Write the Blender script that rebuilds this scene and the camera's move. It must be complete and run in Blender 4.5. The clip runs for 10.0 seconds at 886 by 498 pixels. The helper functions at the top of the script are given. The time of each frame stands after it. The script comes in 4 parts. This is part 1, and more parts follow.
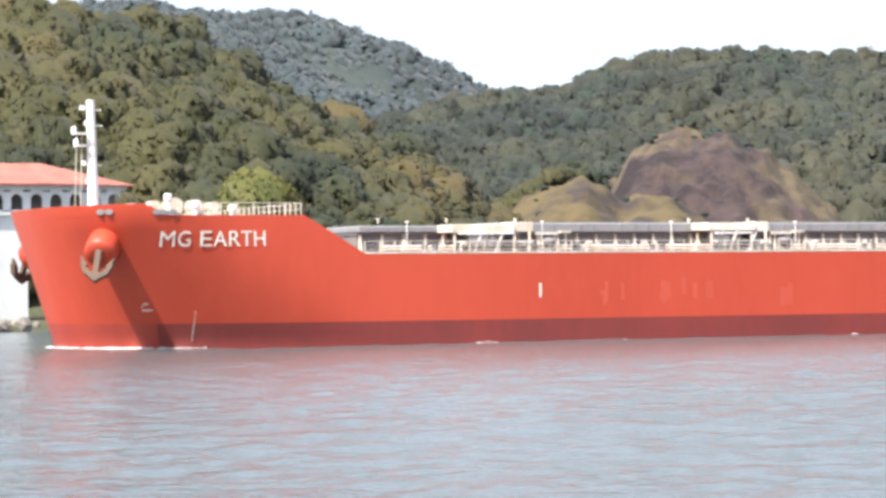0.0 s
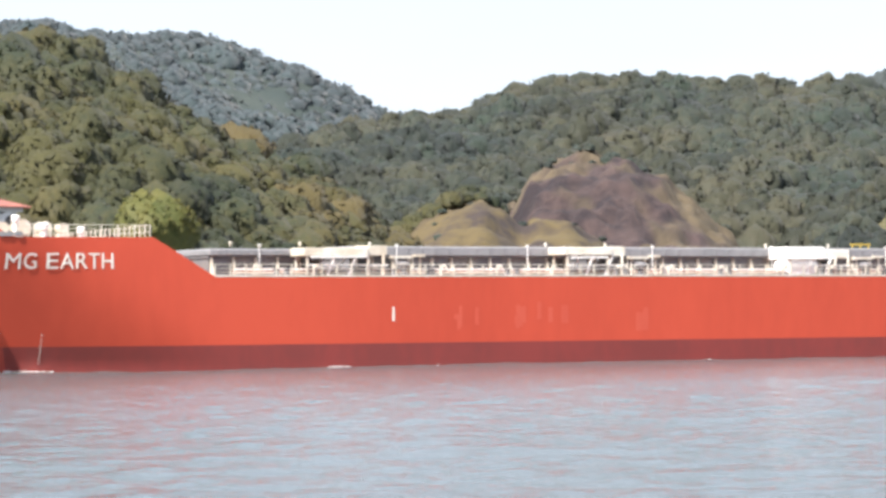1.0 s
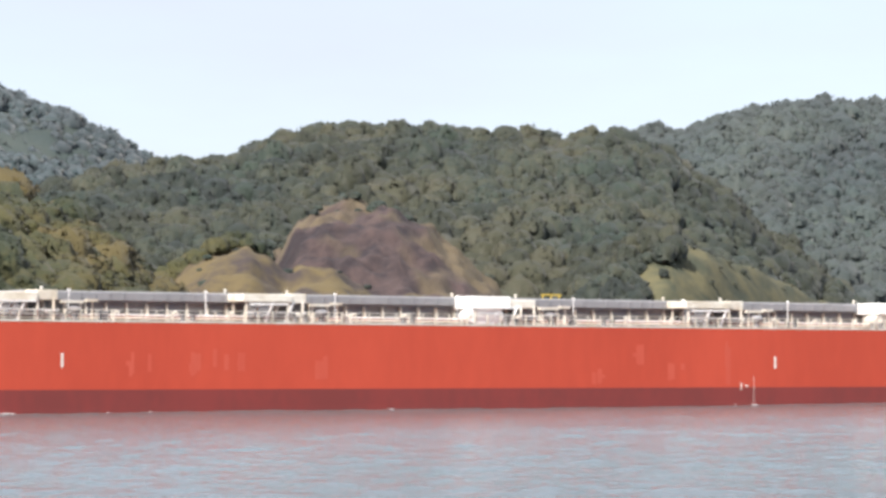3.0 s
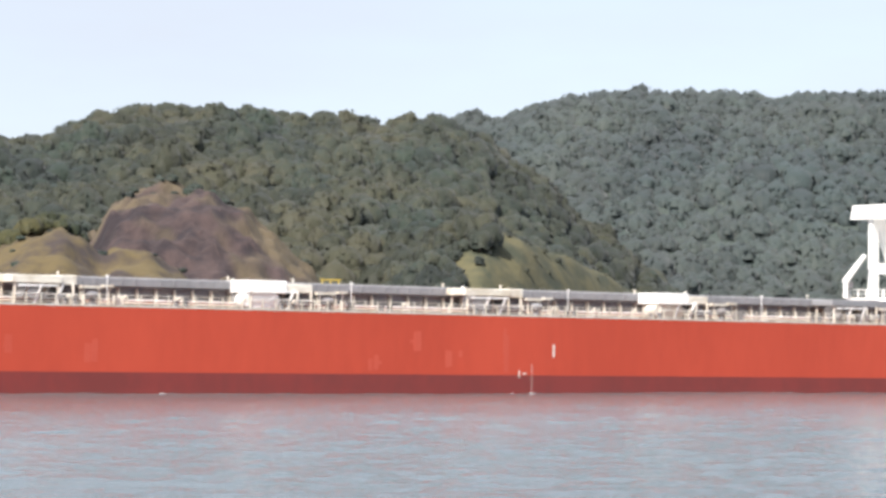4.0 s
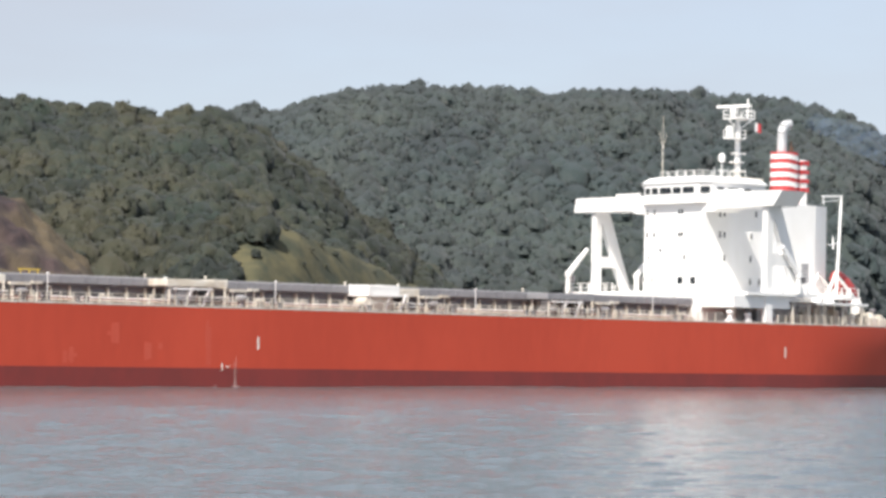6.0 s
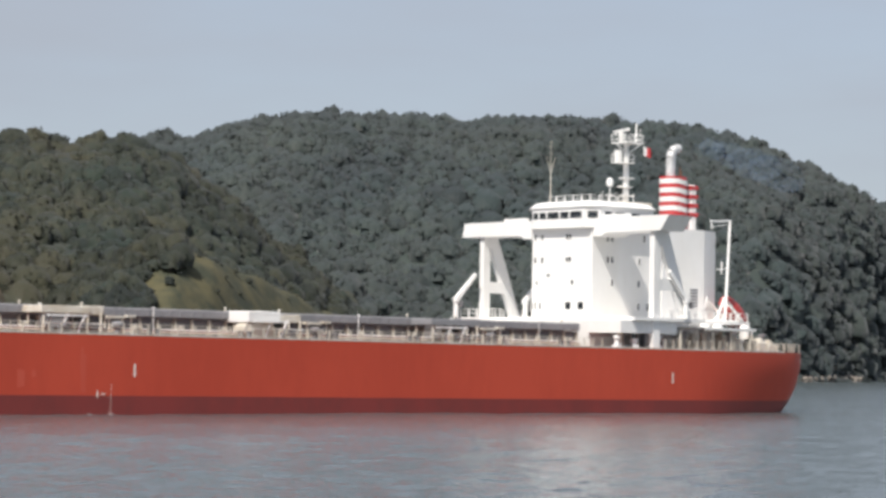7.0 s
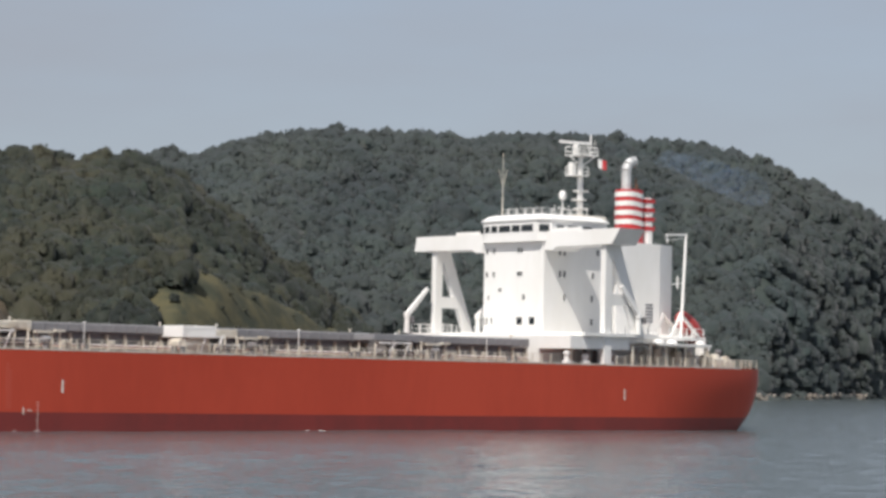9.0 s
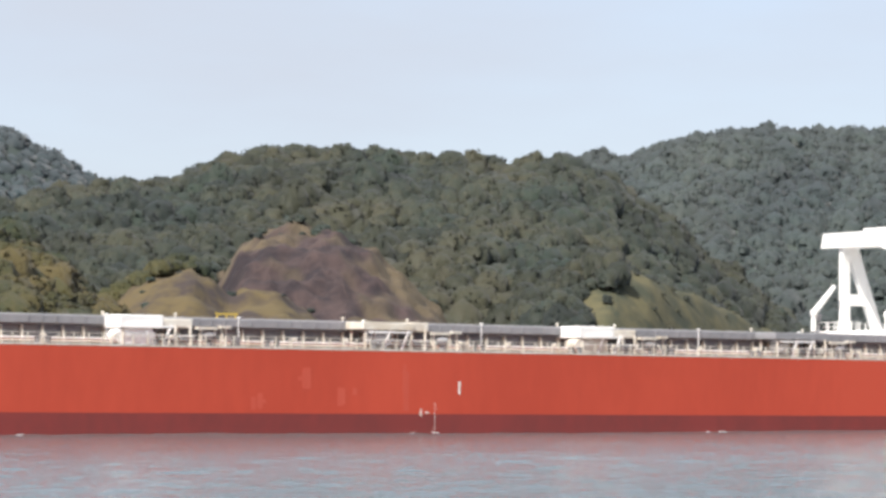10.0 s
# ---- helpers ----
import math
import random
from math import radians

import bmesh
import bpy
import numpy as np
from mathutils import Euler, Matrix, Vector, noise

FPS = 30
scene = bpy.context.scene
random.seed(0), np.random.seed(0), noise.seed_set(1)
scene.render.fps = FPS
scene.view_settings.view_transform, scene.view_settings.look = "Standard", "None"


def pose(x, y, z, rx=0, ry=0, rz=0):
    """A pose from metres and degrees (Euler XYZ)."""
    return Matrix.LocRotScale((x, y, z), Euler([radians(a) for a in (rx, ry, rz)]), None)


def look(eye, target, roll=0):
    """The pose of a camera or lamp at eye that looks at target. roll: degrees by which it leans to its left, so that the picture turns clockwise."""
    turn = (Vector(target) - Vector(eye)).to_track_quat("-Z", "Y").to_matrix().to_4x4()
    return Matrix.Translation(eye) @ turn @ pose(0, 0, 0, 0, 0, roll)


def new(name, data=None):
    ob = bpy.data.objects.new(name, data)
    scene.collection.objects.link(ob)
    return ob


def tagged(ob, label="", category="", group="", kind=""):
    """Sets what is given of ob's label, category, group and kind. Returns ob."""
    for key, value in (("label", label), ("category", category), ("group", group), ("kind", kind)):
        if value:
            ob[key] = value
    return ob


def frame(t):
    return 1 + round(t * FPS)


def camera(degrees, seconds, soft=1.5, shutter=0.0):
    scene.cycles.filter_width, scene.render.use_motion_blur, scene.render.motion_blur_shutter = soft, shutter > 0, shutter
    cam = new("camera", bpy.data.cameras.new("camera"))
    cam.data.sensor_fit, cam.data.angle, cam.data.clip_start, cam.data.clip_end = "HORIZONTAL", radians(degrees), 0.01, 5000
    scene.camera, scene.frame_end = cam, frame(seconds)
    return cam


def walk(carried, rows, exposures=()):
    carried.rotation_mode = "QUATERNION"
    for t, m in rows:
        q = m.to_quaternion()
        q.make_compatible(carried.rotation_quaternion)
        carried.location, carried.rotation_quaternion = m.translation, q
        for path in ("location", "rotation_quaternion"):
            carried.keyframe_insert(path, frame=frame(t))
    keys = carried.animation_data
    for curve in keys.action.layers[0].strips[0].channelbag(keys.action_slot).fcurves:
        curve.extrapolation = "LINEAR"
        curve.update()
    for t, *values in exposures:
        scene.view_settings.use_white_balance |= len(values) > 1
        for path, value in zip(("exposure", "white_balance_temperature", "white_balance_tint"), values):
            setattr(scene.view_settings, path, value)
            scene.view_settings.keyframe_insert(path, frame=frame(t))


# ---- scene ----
# camera on the near bank, turning on the spot: seconds, bearing from +Y, tilt up, lean
EYE = (0.0, 0.0, 5.85)
PAN = [
    (0, 22.012, 0.653, -0.748),
    (0.5, 23.150, 0.804, -0.410),
    (1, 24.322, 1.162, -0.509),
    (1.5, 25.557, 1.455, -0.33),
    (2, 26.185, 1.475, -0.36),
    (2.2, 26.662, 1.740, -0.20),
    (3.3, 30.737, 2.154, 0.202),
    (3.5, 31.385, 2.043, 0.336),
    (4, 33.843, 1.935, 0.831),
    (4.5, 35.753, 2.265, 0.937),
    (5, 36.214, 2.193, 0.845),
    (5.5, 37.141, 2.223, 0.964),
    (6, 38.923, 1.874, 1.105),
    (7.5, 41.236, 2.866, 0.996),
    (8, 41.353, 3.032, 1.155),
    (8.5, 41.299, 2.910, 1.177),
    (9, 40.748, 2.903, 0.996),
    (9.5, 38.278, 2.580, 0.797),
    (9.6, 36.980, 2.430, 0.755),
    (9.7, 35.330, 2.450, 0.710),
    (9.8, 33.240, 2.740, 0.665),
    (9.9, 31.910, 2.870, 0.625),
    (10, 30.936, 2.790, 0.584),
]


def aim(bearing, tilt, lean):
    a, b = radians(bearing), radians(tilt)
    far = (EYE[0] + math.sin(a) * math.cos(b), EYE[1] + math.cos(a) * math.cos(b), EYE[2] + math.sin(b))
    return look(EYE, far, lean)


cam = camera(19.958, 10.0, soft=3.3)
walk(cam, [(t, aim(*r)) for t, *r in PAN],
     exposures=[(t, e, 6250, 10) for t, e in ((0, 1.3), (2, 1.1), (4, 0.95), (5.5, 0.76), (6.2, 0.5), (7.5, -0.02), (9, -0.1), (9.5, -0.05), (9.75, 0.38), (10, 0.72))])

# ---- light ----
SUN_TO = Vector((-0.54, -0.23, 0.81)).normalized()
world = bpy.data.worlds.new("world")
scene.world = world
world.use_nodes = True
wn = world.node_tree.nodes
sky = wn.new("ShaderNodeTexSky")
sky.sky_type = "NISHITA"
sky.sun_disc = False
sky.sun_elevation = math.asin(SUN_TO.z)
sky.sun_rotation = math.atan2(SUN_TO.x, SUN_TO.y)
sky.air_density, sky.dust_density, sky.ozone_density = 1.0, 1.6, 1.5
wn["Background"].inputs[1].default_value = 0.15
wl = world.node_tree.links
way, veil, thick, cover = wn.new("ShaderNodeTexCoord"), wn.new("ShaderNodeTexNoise"), wn.new("ShaderNodeMapRange"), wn.new("ShaderNodeMix")
lay_flat = wn.new("ShaderNodeMapping")
lay_flat.inputs["Scale"].default_value = (1, 1, 4)
veil.inputs["Scale"].default_value, veil.inputs["Detail"].default_value = 3.5, 6
thick.inputs["From Min"].default_value, thick.inputs["From Max"].default_value = 0.3, 0.7
thick.inputs["To Min"].default_value, thick.inputs["To Max"].default_value = 0.66, 0.96
cover.data_type = "RGBA"
cover.inputs["B"].default_value = (2.71, 2.83, 3.11, 1)
wl.new(way.outputs["Generated"], lay_flat.inputs[0]), wl.new(lay_flat.outputs[0], veil.inputs["Vector"])
wl.new(veil.outputs["Fac"], thick.inputs[0]), wl.new(thick.outputs[0], cover.inputs["Factor"])
wl.new(sky.outputs[0], cover.inputs["A"]), wl.new(cover.outputs["Result"], wn["Background"].inputs[0])
sun = new("sun", bpy.data.lights.new("sun", "SUN"))
sun.data.energy, sun.data.angle, sun.data.color = 5.0, radians(0.6), (1.0, 0.93, 0.83)
sun.matrix_world = look(SUN_TO * 300, (0, 0, 0))


# ---- materials ----
def mat(name, color, rough=0.6, vary=0.15, scale=0.5, fine=6.0, bump=0.0, metal=0.0, second=None, stretch=(1, 1, 1), tint="", spec=0.5, sheen=0.0, spread=1.0):
    """A surface with stains at one scale and grain at a finer one."""
    m = bpy.data.materials.new(name)
    m.use_nodes = True
    n, l = m.node_tree.nodes, m.node_tree.links
    b = n["Principled BSDF"]
    b.inputs["Roughness"].default_value = rough
    b.inputs["Metallic"].default_value = metal
    b.inputs["Specular IOR Level"].default_value = spec
    b.inputs["Sheen Weight"].default_value, b.inputs["Sheen Roughness"].default_value = sheen, 0.6
    co = n.new("ShaderNodeTexCoord")
    mp = n.new("ShaderNodeMapping")
    mp.inputs["Scale"].default_value = stretch
    l.new(co.outputs["Object"], mp.inputs[0])
    big, small = n.new("ShaderNodeTexNoise"), n.new("ShaderNodeTexNoise")
    big.inputs["Scale"].default_value, small.inputs["Scale"].default_value = scale, fine
    big.inputs["Detail"].default_value = small.inputs["Detail"].default_value = 5
    l.new(mp.outputs[0], big.inputs["Vector"]), l.new(mp.outputs[0], small.inputs["Vector"])
    ramp = n.new("ShaderNodeValToRGB")
    other = second or tuple(c * (1 - vary) for c in color)
    ramp.color_ramp.elements[0].position, ramp.color_ramp.elements[1].position = 0.38, 0.62
    ramp.color_ramp.elements[0].color, ramp.color_ramp.elements[1].color = (*other, 1), (*color, 1)
    add = n.new("ShaderNodeMath")
    add.operation = "MULTIPLY_ADD"
    add.inputs[1].default_value, add.inputs[2].default_value = 0.35, -0.17
    l.new(small.outputs["Fac"], add.inputs[0])
    mix = n.new("ShaderNodeMath")
    l.new(big.outputs["Fac"], mix.inputs[0]), l.new(add.outputs[0], mix.inputs[1])
    l.new(mix.outputs[0], ramp.inputs[0])
    last = ramp.outputs[0]
    if tint:
        at = n.new("ShaderNodeAttribute")
        at.attribute_name = tint
        hs = n.new("ShaderNodeHueSaturation")
        hue, val = n.new("ShaderNodeMapRange"), n.new("ShaderNodeMapRange")
        hue.inputs["To Min"].default_value, hue.inputs["To Max"].default_value = 0.5 - 0.038 * spread, 0.5 + 0.03 * spread
        val.inputs["To Min"].default_value, val.inputs["To Max"].default_value = 1 + 0.45 * spread, 1 - 0.38 * spread
        l.new(at.outputs["Fac"], hue.inputs[0]), l.new(at.outputs["Fac"], val.inputs[0])
        l.new(hue.outputs[0], hs.inputs["Hue"]), l.new(val.outputs[0], hs.inputs["Value"])
        l.new(last, hs.inputs["Color"])
        last = hs.outputs[0]
    l.new(last, b.inputs["Base Color"])
    if tint:
        crown = n.new("ShaderNodeAttribute")
        crown.attribute_name = "crown"
        rag = n.new("ShaderNodeBump")
        rag.inputs["Strength"].default_value, rag.inputs["Distance"].default_value = 0.4, 0.9
        l.new(small.outputs["Fac"], rag.inputs["Height"]), l.new(crown.outputs["Vector"], rag.inputs["Normal"])
        l.new(rag.outputs[0], b.inputs["Normal"])
        thin, both = n.new("ShaderNodeBsdfTranslucent"), n.new("ShaderNodeMixShader")
        both.inputs[0].default_value = 0.4
        l.new(last, thin.inputs[0]), l.new(rag.outputs[0], thin.inputs["Normal"])
        l.new(b.outputs[0], both.inputs[1]), l.new(thin.outputs[0], both.inputs[2])
        l.new(both.outputs[0], n["Material Output"].inputs[0])
    if bump:
        bp = n.new("ShaderNodeBump")
        bp.inputs["Strength"].default_value, bp.inputs["Distance"].default_value = 0.6, bump
        l.new(mix.outputs[0], bp.inputs["Height"])
        l.new(bp.outputs[0], b.inputs["Normal"])
    return m


HULL = mat("hull_paint", (0.52, 0.072, 0.037), 0.45, spec=0.3, second=(0.45, 0.060, 0.031), scale=0.05, fine=0.9, stretch=(1, 1, 0.35), bump=0.02)
BOOT = mat("boot_paint", (0.22, 0.032, 0.026), 0.5, second=(0.18, 0.03, 0.025), scale=0.15, fine=1.2, stretch=(1, 1, 0.5))
# boot paint for the bow, with the sun it catches painted in
BOOT_LIT = mat("sunlit_boot_paint", (0.40, 0.055, 0.033), 0.5, second=(0.34, 0.046, 0.03), scale=0.3, fine=1.5, stretch=(1, 1, 0.5))
FADED = mat("scuffed_paint", (0.53, 0.083, 0.045), 0.5, second=(0.50, 0.070, 0.036), scale=0.45, fine=2.0, stretch=(1, 1, 0.3))
WHITE = mat("white_paint", (0.87, 0.855, 0.83), 0.4, second=(0.82, 0.80, 0.765), scale=0.2, fine=1.5, stretch=(1, 1, 0.3))
CREAM = mat("cream_paint", (0.70, 0.66, 0.58), 0.5, second=(0.55, 0.48, 0.38), scale=0.5, fine=3)
MARK = mat("mark_white", (0.78, 0.74, 0.68), 0.6, second=(0.66, 0.58, 0.5), scale=1.5, fine=6)
GREY = mat("hatch_grey", (0.28, 0.275, 0.285), 0.55, second=(0.235, 0.235, 0.245), scale=0.3, fine=2, stretch=(1, 1, 0.5))
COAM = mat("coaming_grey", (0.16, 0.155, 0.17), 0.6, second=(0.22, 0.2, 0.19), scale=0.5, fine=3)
DECK = mat("deck_paint", (0.22, 0.075, 0.05), 0.7, second=(0.16, 0.07, 0.05), scale=0.2, fine=2)
GLASS = mat("window_glass", (0.03, 0.035, 0.04), 0.08, vary=0.3, scale=0.3)
DARK = mat("anchor_steel", (0.09, 0.06, 0.045), 0.7, second=(0.13, 0.075, 0.045), scale=1.5, fine=6, bump=0.03)
STEEL = mat("exhaust_steel", (0.8, 0.8, 0.78), 0.5, metal=0.55, second=(0.62, 0.61, 0.6), scale=0.8, fine=3)
RED = mat("funnel_red", (0.55, 0.045, 0.05), 0.45, second=(0.45, 0.04, 0.045), scale=0.3, fine=2)
BOATRED = mat("lifeboat_red", (0.40, 0.045, 0.04), 0.4, second=(0.33, 0.04, 0.035), scale=0.4, fine=2)
PLASTER = mat("white_plaster", (0.74, 0.74, 0.74), 0.8, second=(0.62, 0.62, 0.62), scale=0.2, fine=1.5, stretch=(1, 1, 0.4))
TILE = mat("roof_tile_red", (0.33, 0.125, 0.095), 0.8, second=(0.25, 0.095, 0.075), scale=0.5, fine=4)
STONE = mat("shore_stone", (0.30, 0.26, 0.22), 0.9, second=(0.17, 0.15, 0.13), scale=0.5, fine=3, bump=0.05)
SOIL = mat("forest_floor", (0.09, 0.085, 0.045), 0.95, second=(0.05, 0.055, 0.03), scale=0.05, fine=0.5, bump=0.2)
EARTH = mat("bare_earth", (0.052, 0.033, 0.031), 0.95, second=(0.017, 0.011, 0.0135), scale=0.16, fine=0.7, bump=2.5, stretch=(1, 1, 0.35))
GRASS = mat("dry_grass", (0.088, 0.064, 0.026), 0.95, second=(0.034, 0.024, 0.021), scale=0.13, fine=0.7, bump=0.8)
BARK = mat("bark", (0.14, 0.10, 0.07), 0.9, second=(0.09, 0.07, 0.05), scale=1, fine=6)
at, tan, soil = EARTH.node_tree.nodes.new("ShaderNodeAttribute"), EARTH.node_tree.nodes.new("ShaderNodeMix"), EARTH.node_tree.nodes["Principled BSDF"].inputs["Base Color"]
at.attribute_name, tan.data_type = "rim", "RGBA"
tan.inputs["B"].default_value = (0.086, 0.064, 0.037, 1)
EARTH.node_tree.links.new(soil.links[0].from_socket, tan.inputs["A"])
EARTH.node_tree.links.new(at.outputs["Fac"], tan.inputs["Factor"])
EARTH.node_tree.links.new(tan.outputs["Result"], soil)
LEAF_A = mat("leaves_warm", (0.090, 0.080, 0.026), 0.6, second=(0.033, 0.044, 0.020), scale=0.035, fine=0.9, tint="tint", spec=0.25, sheen=0.1, spread=0.75)
# from here to SCRUB, distance haze is put into bluer bases and sheen
LEAF_C = mat("leaves_green", (0.046, 0.048, 0.026), 0.6, second=(0.022, 0.034, 0.026), scale=0.02, fine=0.6, tint="tint", spec=0.3, sheen=0.14, spread=1.0)
LEAF_D = mat("leaves_hazed", (0.053, 0.066, 0.060), 0.6, second=(0.038, 0.055, 0.056), scale=0.012, fine=0.5, tint="tint", spec=0.3, sheen=0.2, spread=0.55)
LEAF_B = mat("leaves_haze_blue", (0.035, 0.055, 0.061), 0.6, second=(0.030, 0.050, 0.057), scale=0.01, fine=0.4, tint="tint", spec=0.3, sheen=0.3, spread=0.35)
SCRUB = mat("hazed_undergrowth", (0.042, 0.053, 0.045), 0.8, second=(0.029, 0.042, 0.038), scale=0.03, fine=0.4, bump=1.2)
GREEN_GRASS = mat("green_grass", (0.086, 0.076, 0.036), 0.95, second=(0.038, 0.042, 0.024), scale=0.14, fine=0.6, bump=0.8)
LEAF_Y = mat("leaves_yellow_green", (0.14, 0.14, 0.04), 0.6, second=(0.085, 0.1, 0.032), scale=0.15, fine=1.0, tint="tint", spec=0.25)


def water_material():
    m = bpy.data.materials.new("rippled_water")
    m.use_nodes = True
    n, l = m.node_tree.nodes, m.node_tree.links
    b = n["Principled BSDF"]
    b.inputs["Base Color"].default_value = (0.085, 0.102, 0.108, 1)
    b.inputs["Roughness"].default_value = 0.15
    b.inputs["IOR"].default_value = 1.33
    co = n.new("ShaderNodeTexCoord")
    height = None
    for scale, amount, stretch in ((0.55, 0.55, (0.8, 1, 1)), (1.6, 0.3, (1, 1, 1)), (4.0, 0.1, (1, 1, 1))):
        mp, nz, mul = n.new("ShaderNodeMapping"), n.new("ShaderNodeTexNoise"), n.new("ShaderNodeMath")
        mp.inputs["Scale"].default_value = stretch
        mp.inputs["Rotation"].default_value = (0, 0, 0.2)
        nz.inputs["Scale"].default_value, nz.inputs["Detail"].default_value = scale, 3
        l.new(co.outputs["Object"], mp.inputs[0]), l.new(mp.outputs[0], nz.inputs["Vector"])
        mul.operation = "MULTIPLY_ADD"
        mul.inputs[1].default_value = amount
        mul.inputs[2].default_value = 0
        l.new(nz.outputs["Fac"], mul.inputs[0])
        if height:
            l.new(height, mul.inputs[2])
        height = mul.outputs[0]
    bp = n.new("ShaderNodeBump")
    bp.inputs["Strength"].default_value, bp.inputs["Distance"].default_value = 1.0, 0.33
    l.new(height, bp.inputs["Height"]), l.new(bp.outputs[0], b.inputs["Normal"])
    return m


WATER = water_material()


# ---- building helpers ----
def part(name, bm, material, parent=None, label=""):
    """Links a bmesh as one mesh object, under a thing or a part."""
    me = bpy.data.meshes.new(name)
    bm.normal_update()
    bm.to_mesh(me)
    bm.free()
    for m in (material if isinstance(material, (list, tuple)) else [material]):
        me.materials.append(m)
    ob = new(name, me)
    ob.parent = parent
    return tagged(ob, label=label)


def again(ob, name, x, y, z, parent, rz=0):
    """Another object on the same mesh."""
    o = new(name, ob.data)
    o.parent = parent
    o.matrix_basis = pose(x, y, z, 0, 0, rz)
    return o


def box(bm, x0, x1, y0, y1, z0, z1, mi=0, bevel=0.0):
    v = [bm.verts.new((x, y, z)) for x in (x0, x1) for y in (y0, y1) for z in (z0, z1)]
    fs = [bm.faces.new([v[i] for i in q]) for q in ((0, 1, 3, 2), (4, 6, 7, 5), (0, 4, 5, 1), (2, 3, 7, 6), (0, 2, 6, 4), (1, 5, 7, 3))]
    for f in fs:
        f.material_index = mi
    if bevel:
        es = list({e for f in fs for e in f.edges})
        bmesh.ops.bevel(bm, geom=es, offset=bevel, segments=1, affect="EDGES")
    return bm


def bar(bm, a, b, w, mi=0, sides=4, w2=None):
    """A straight member from a to b."""
    a, b = Vector(a), Vector(b)
    d = (b - a).normalized()
    u = d.orthogonal().normalized() if abs(d.z) > 0.95 else Vector((0, 0, 1)).cross(d).normalized()
    v = d.cross(u)
    ring = []
    for p, r in ((a, w), (b, w if w2 is None else w2)):
        ring.append([bm.verts.new(p + (u * math.cos(k) + v * math.sin(k)) * r) for k in [2 * math.pi * (i + 0.5) / sides for i in range(sides)]])
    for i in range(sides):
        j = (i + 1) % sides
        bm.faces.new((ring[0][i], ring[0][j], ring[1][j], ring[1][i])).material_index = mi
    bm.faces.new(ring[0][::-1]).material_index = mi
    bm.faces.new(ring[1]).material_index = mi
    return bm


def prism(bm, outline, lo, hi, axis="y", mi=0):
    """An outline in two axes, drawn out along the third."""
    def at(p, q, h):
        return {"y": (p, h, q), "z": (p, q, h), "x": (h, p, q)}[axis]
    r0 = [bm.verts.new(at(p, q, lo)) for p, q in outline]
    r1 = [bm.verts.new(at(p, q, hi)) for p, q in outline]
    n = len(outline)
    for i in range(n):
        j = (i + 1) % n
        bm.faces.new((r0[i], r0[j], r1[j], r1[i])).material_index = mi
    bm.faces.new(r0[::-1]).material_index = mi
    bm.faces.new(r1).material_index = mi
    bmesh.ops.recalc_face_normals(bm, faces=bm.faces[:])
    return bm


def lathe(bm, prof, x, y, sides=16, mi=0):
    rings = [[bm.verts.new((x + r * math.cos(2 * math.pi * i / sides), y + r * math.sin(2 * math.pi * i / sides), z)) for i in range(sides)] for r, z in prof]
    for a, b in zip(rings, rings[1:]):
        for i in range(sides):
            j = (i + 1) % sides
            bm.faces.new((a[i], a[j], b[j], b[i])).material_index = mi
    bm.faces.new(rings[0][::-1]), bm.faces.new(rings[-1])
    return bm


def B():
    return bmesh.new()


# ---- water ----
def build_water():
    """One sheet to the horizon, with real waves over the channel before the eye."""
    nr, na = 560, 300
    V, F = [], []
    for i in range(nr):
        r = 42 * (1150 / 42) ** (i / (nr - 1))
        edge_fade = min(1, i / 12, (nr - 1 - i) / 12)
        for j in range(na):
            a = radians(-6 + 66 * j / (na - 1))
            x, y = r * math.sin(a), r * math.cos(a)
            z = 0.07 * noise.noise((x / 4.6, y / 3.6, 0.0)) + 0.10 * noise.noise((x / 2.0, y / 1.6, 4.0)) + 0.06 * noise.noise((x / 1.1, y / 0.9, 7.0)) * min(1, 120 / r)
            z += 0.16 * noise.noise((x / 26, y / 20, 9.0))
            V.append((x, y, z * edge_fade * min(1, 420 / r)))
    for i in range(nr - 1):
        for j in range(na - 1):
            k = i * na + j
            F.append((k, k + 1, k + na + 1, k + na))
    n = len(V)
    V += [(x, y, -0.35) for x, y in ((-4500, -4500), (4500, -4500), (4500, 4500), (-4500, 4500))]
    F.append((n, n + 1, n + 2, n + 3))
    me = bpy.data.meshes.new("water")
    me.from_pydata(V, [], F)
    me.polygons.foreach_set("use_smooth", np.ones(len(F), dtype=bool))
    me.materials.append(WATER)
    me.update()
    return new("water", me)


tagged(build_water(), "calm grey-blue rippled channel water", "water", kind="structure")

# ---- land ----
SHORE = [(-4000, 280), (-300, 292), (0, 300), (66, 306), (125, 326), (205, 366), (300, 425), (420, 500), (535, 528), (615, 555), (760, 630), (1500, 1080), (4400, 2400)]


def crest_at(prof, az):
    for (a, e), (b, f) in zip(prof, prof[1:]):
        if a <= az <= b:
            k = (az - a) / (b - a)
            k = k * k * (3 - 2 * k) * 0.5 + k * 0.5
            return e + (f - e) * k
    return prof[0][1] if az < prof[0][0] else prof[-1][1]


def shore_r(az):
    """How far off the waterline lies at a bearing."""
    dx, dy = math.sin(radians(az)), math.cos(radians(az))
    for (ax, ay), (bx, by) in zip(SHORE, SHORE[1:]):
        den = dx * (by - ay) - dy * (bx - ax)
        if abs(den) > 1e-9:
            r = (ax * (by - ay) - ay * (bx - ax)) / den
            k = (r * dx - ax) / (bx - ax)
            if r > 0 and 0 <= k <= 1:
                return r
    return 300


def swell(x, y, s):
    return noise.noise((x / s, y / s, 0.3))


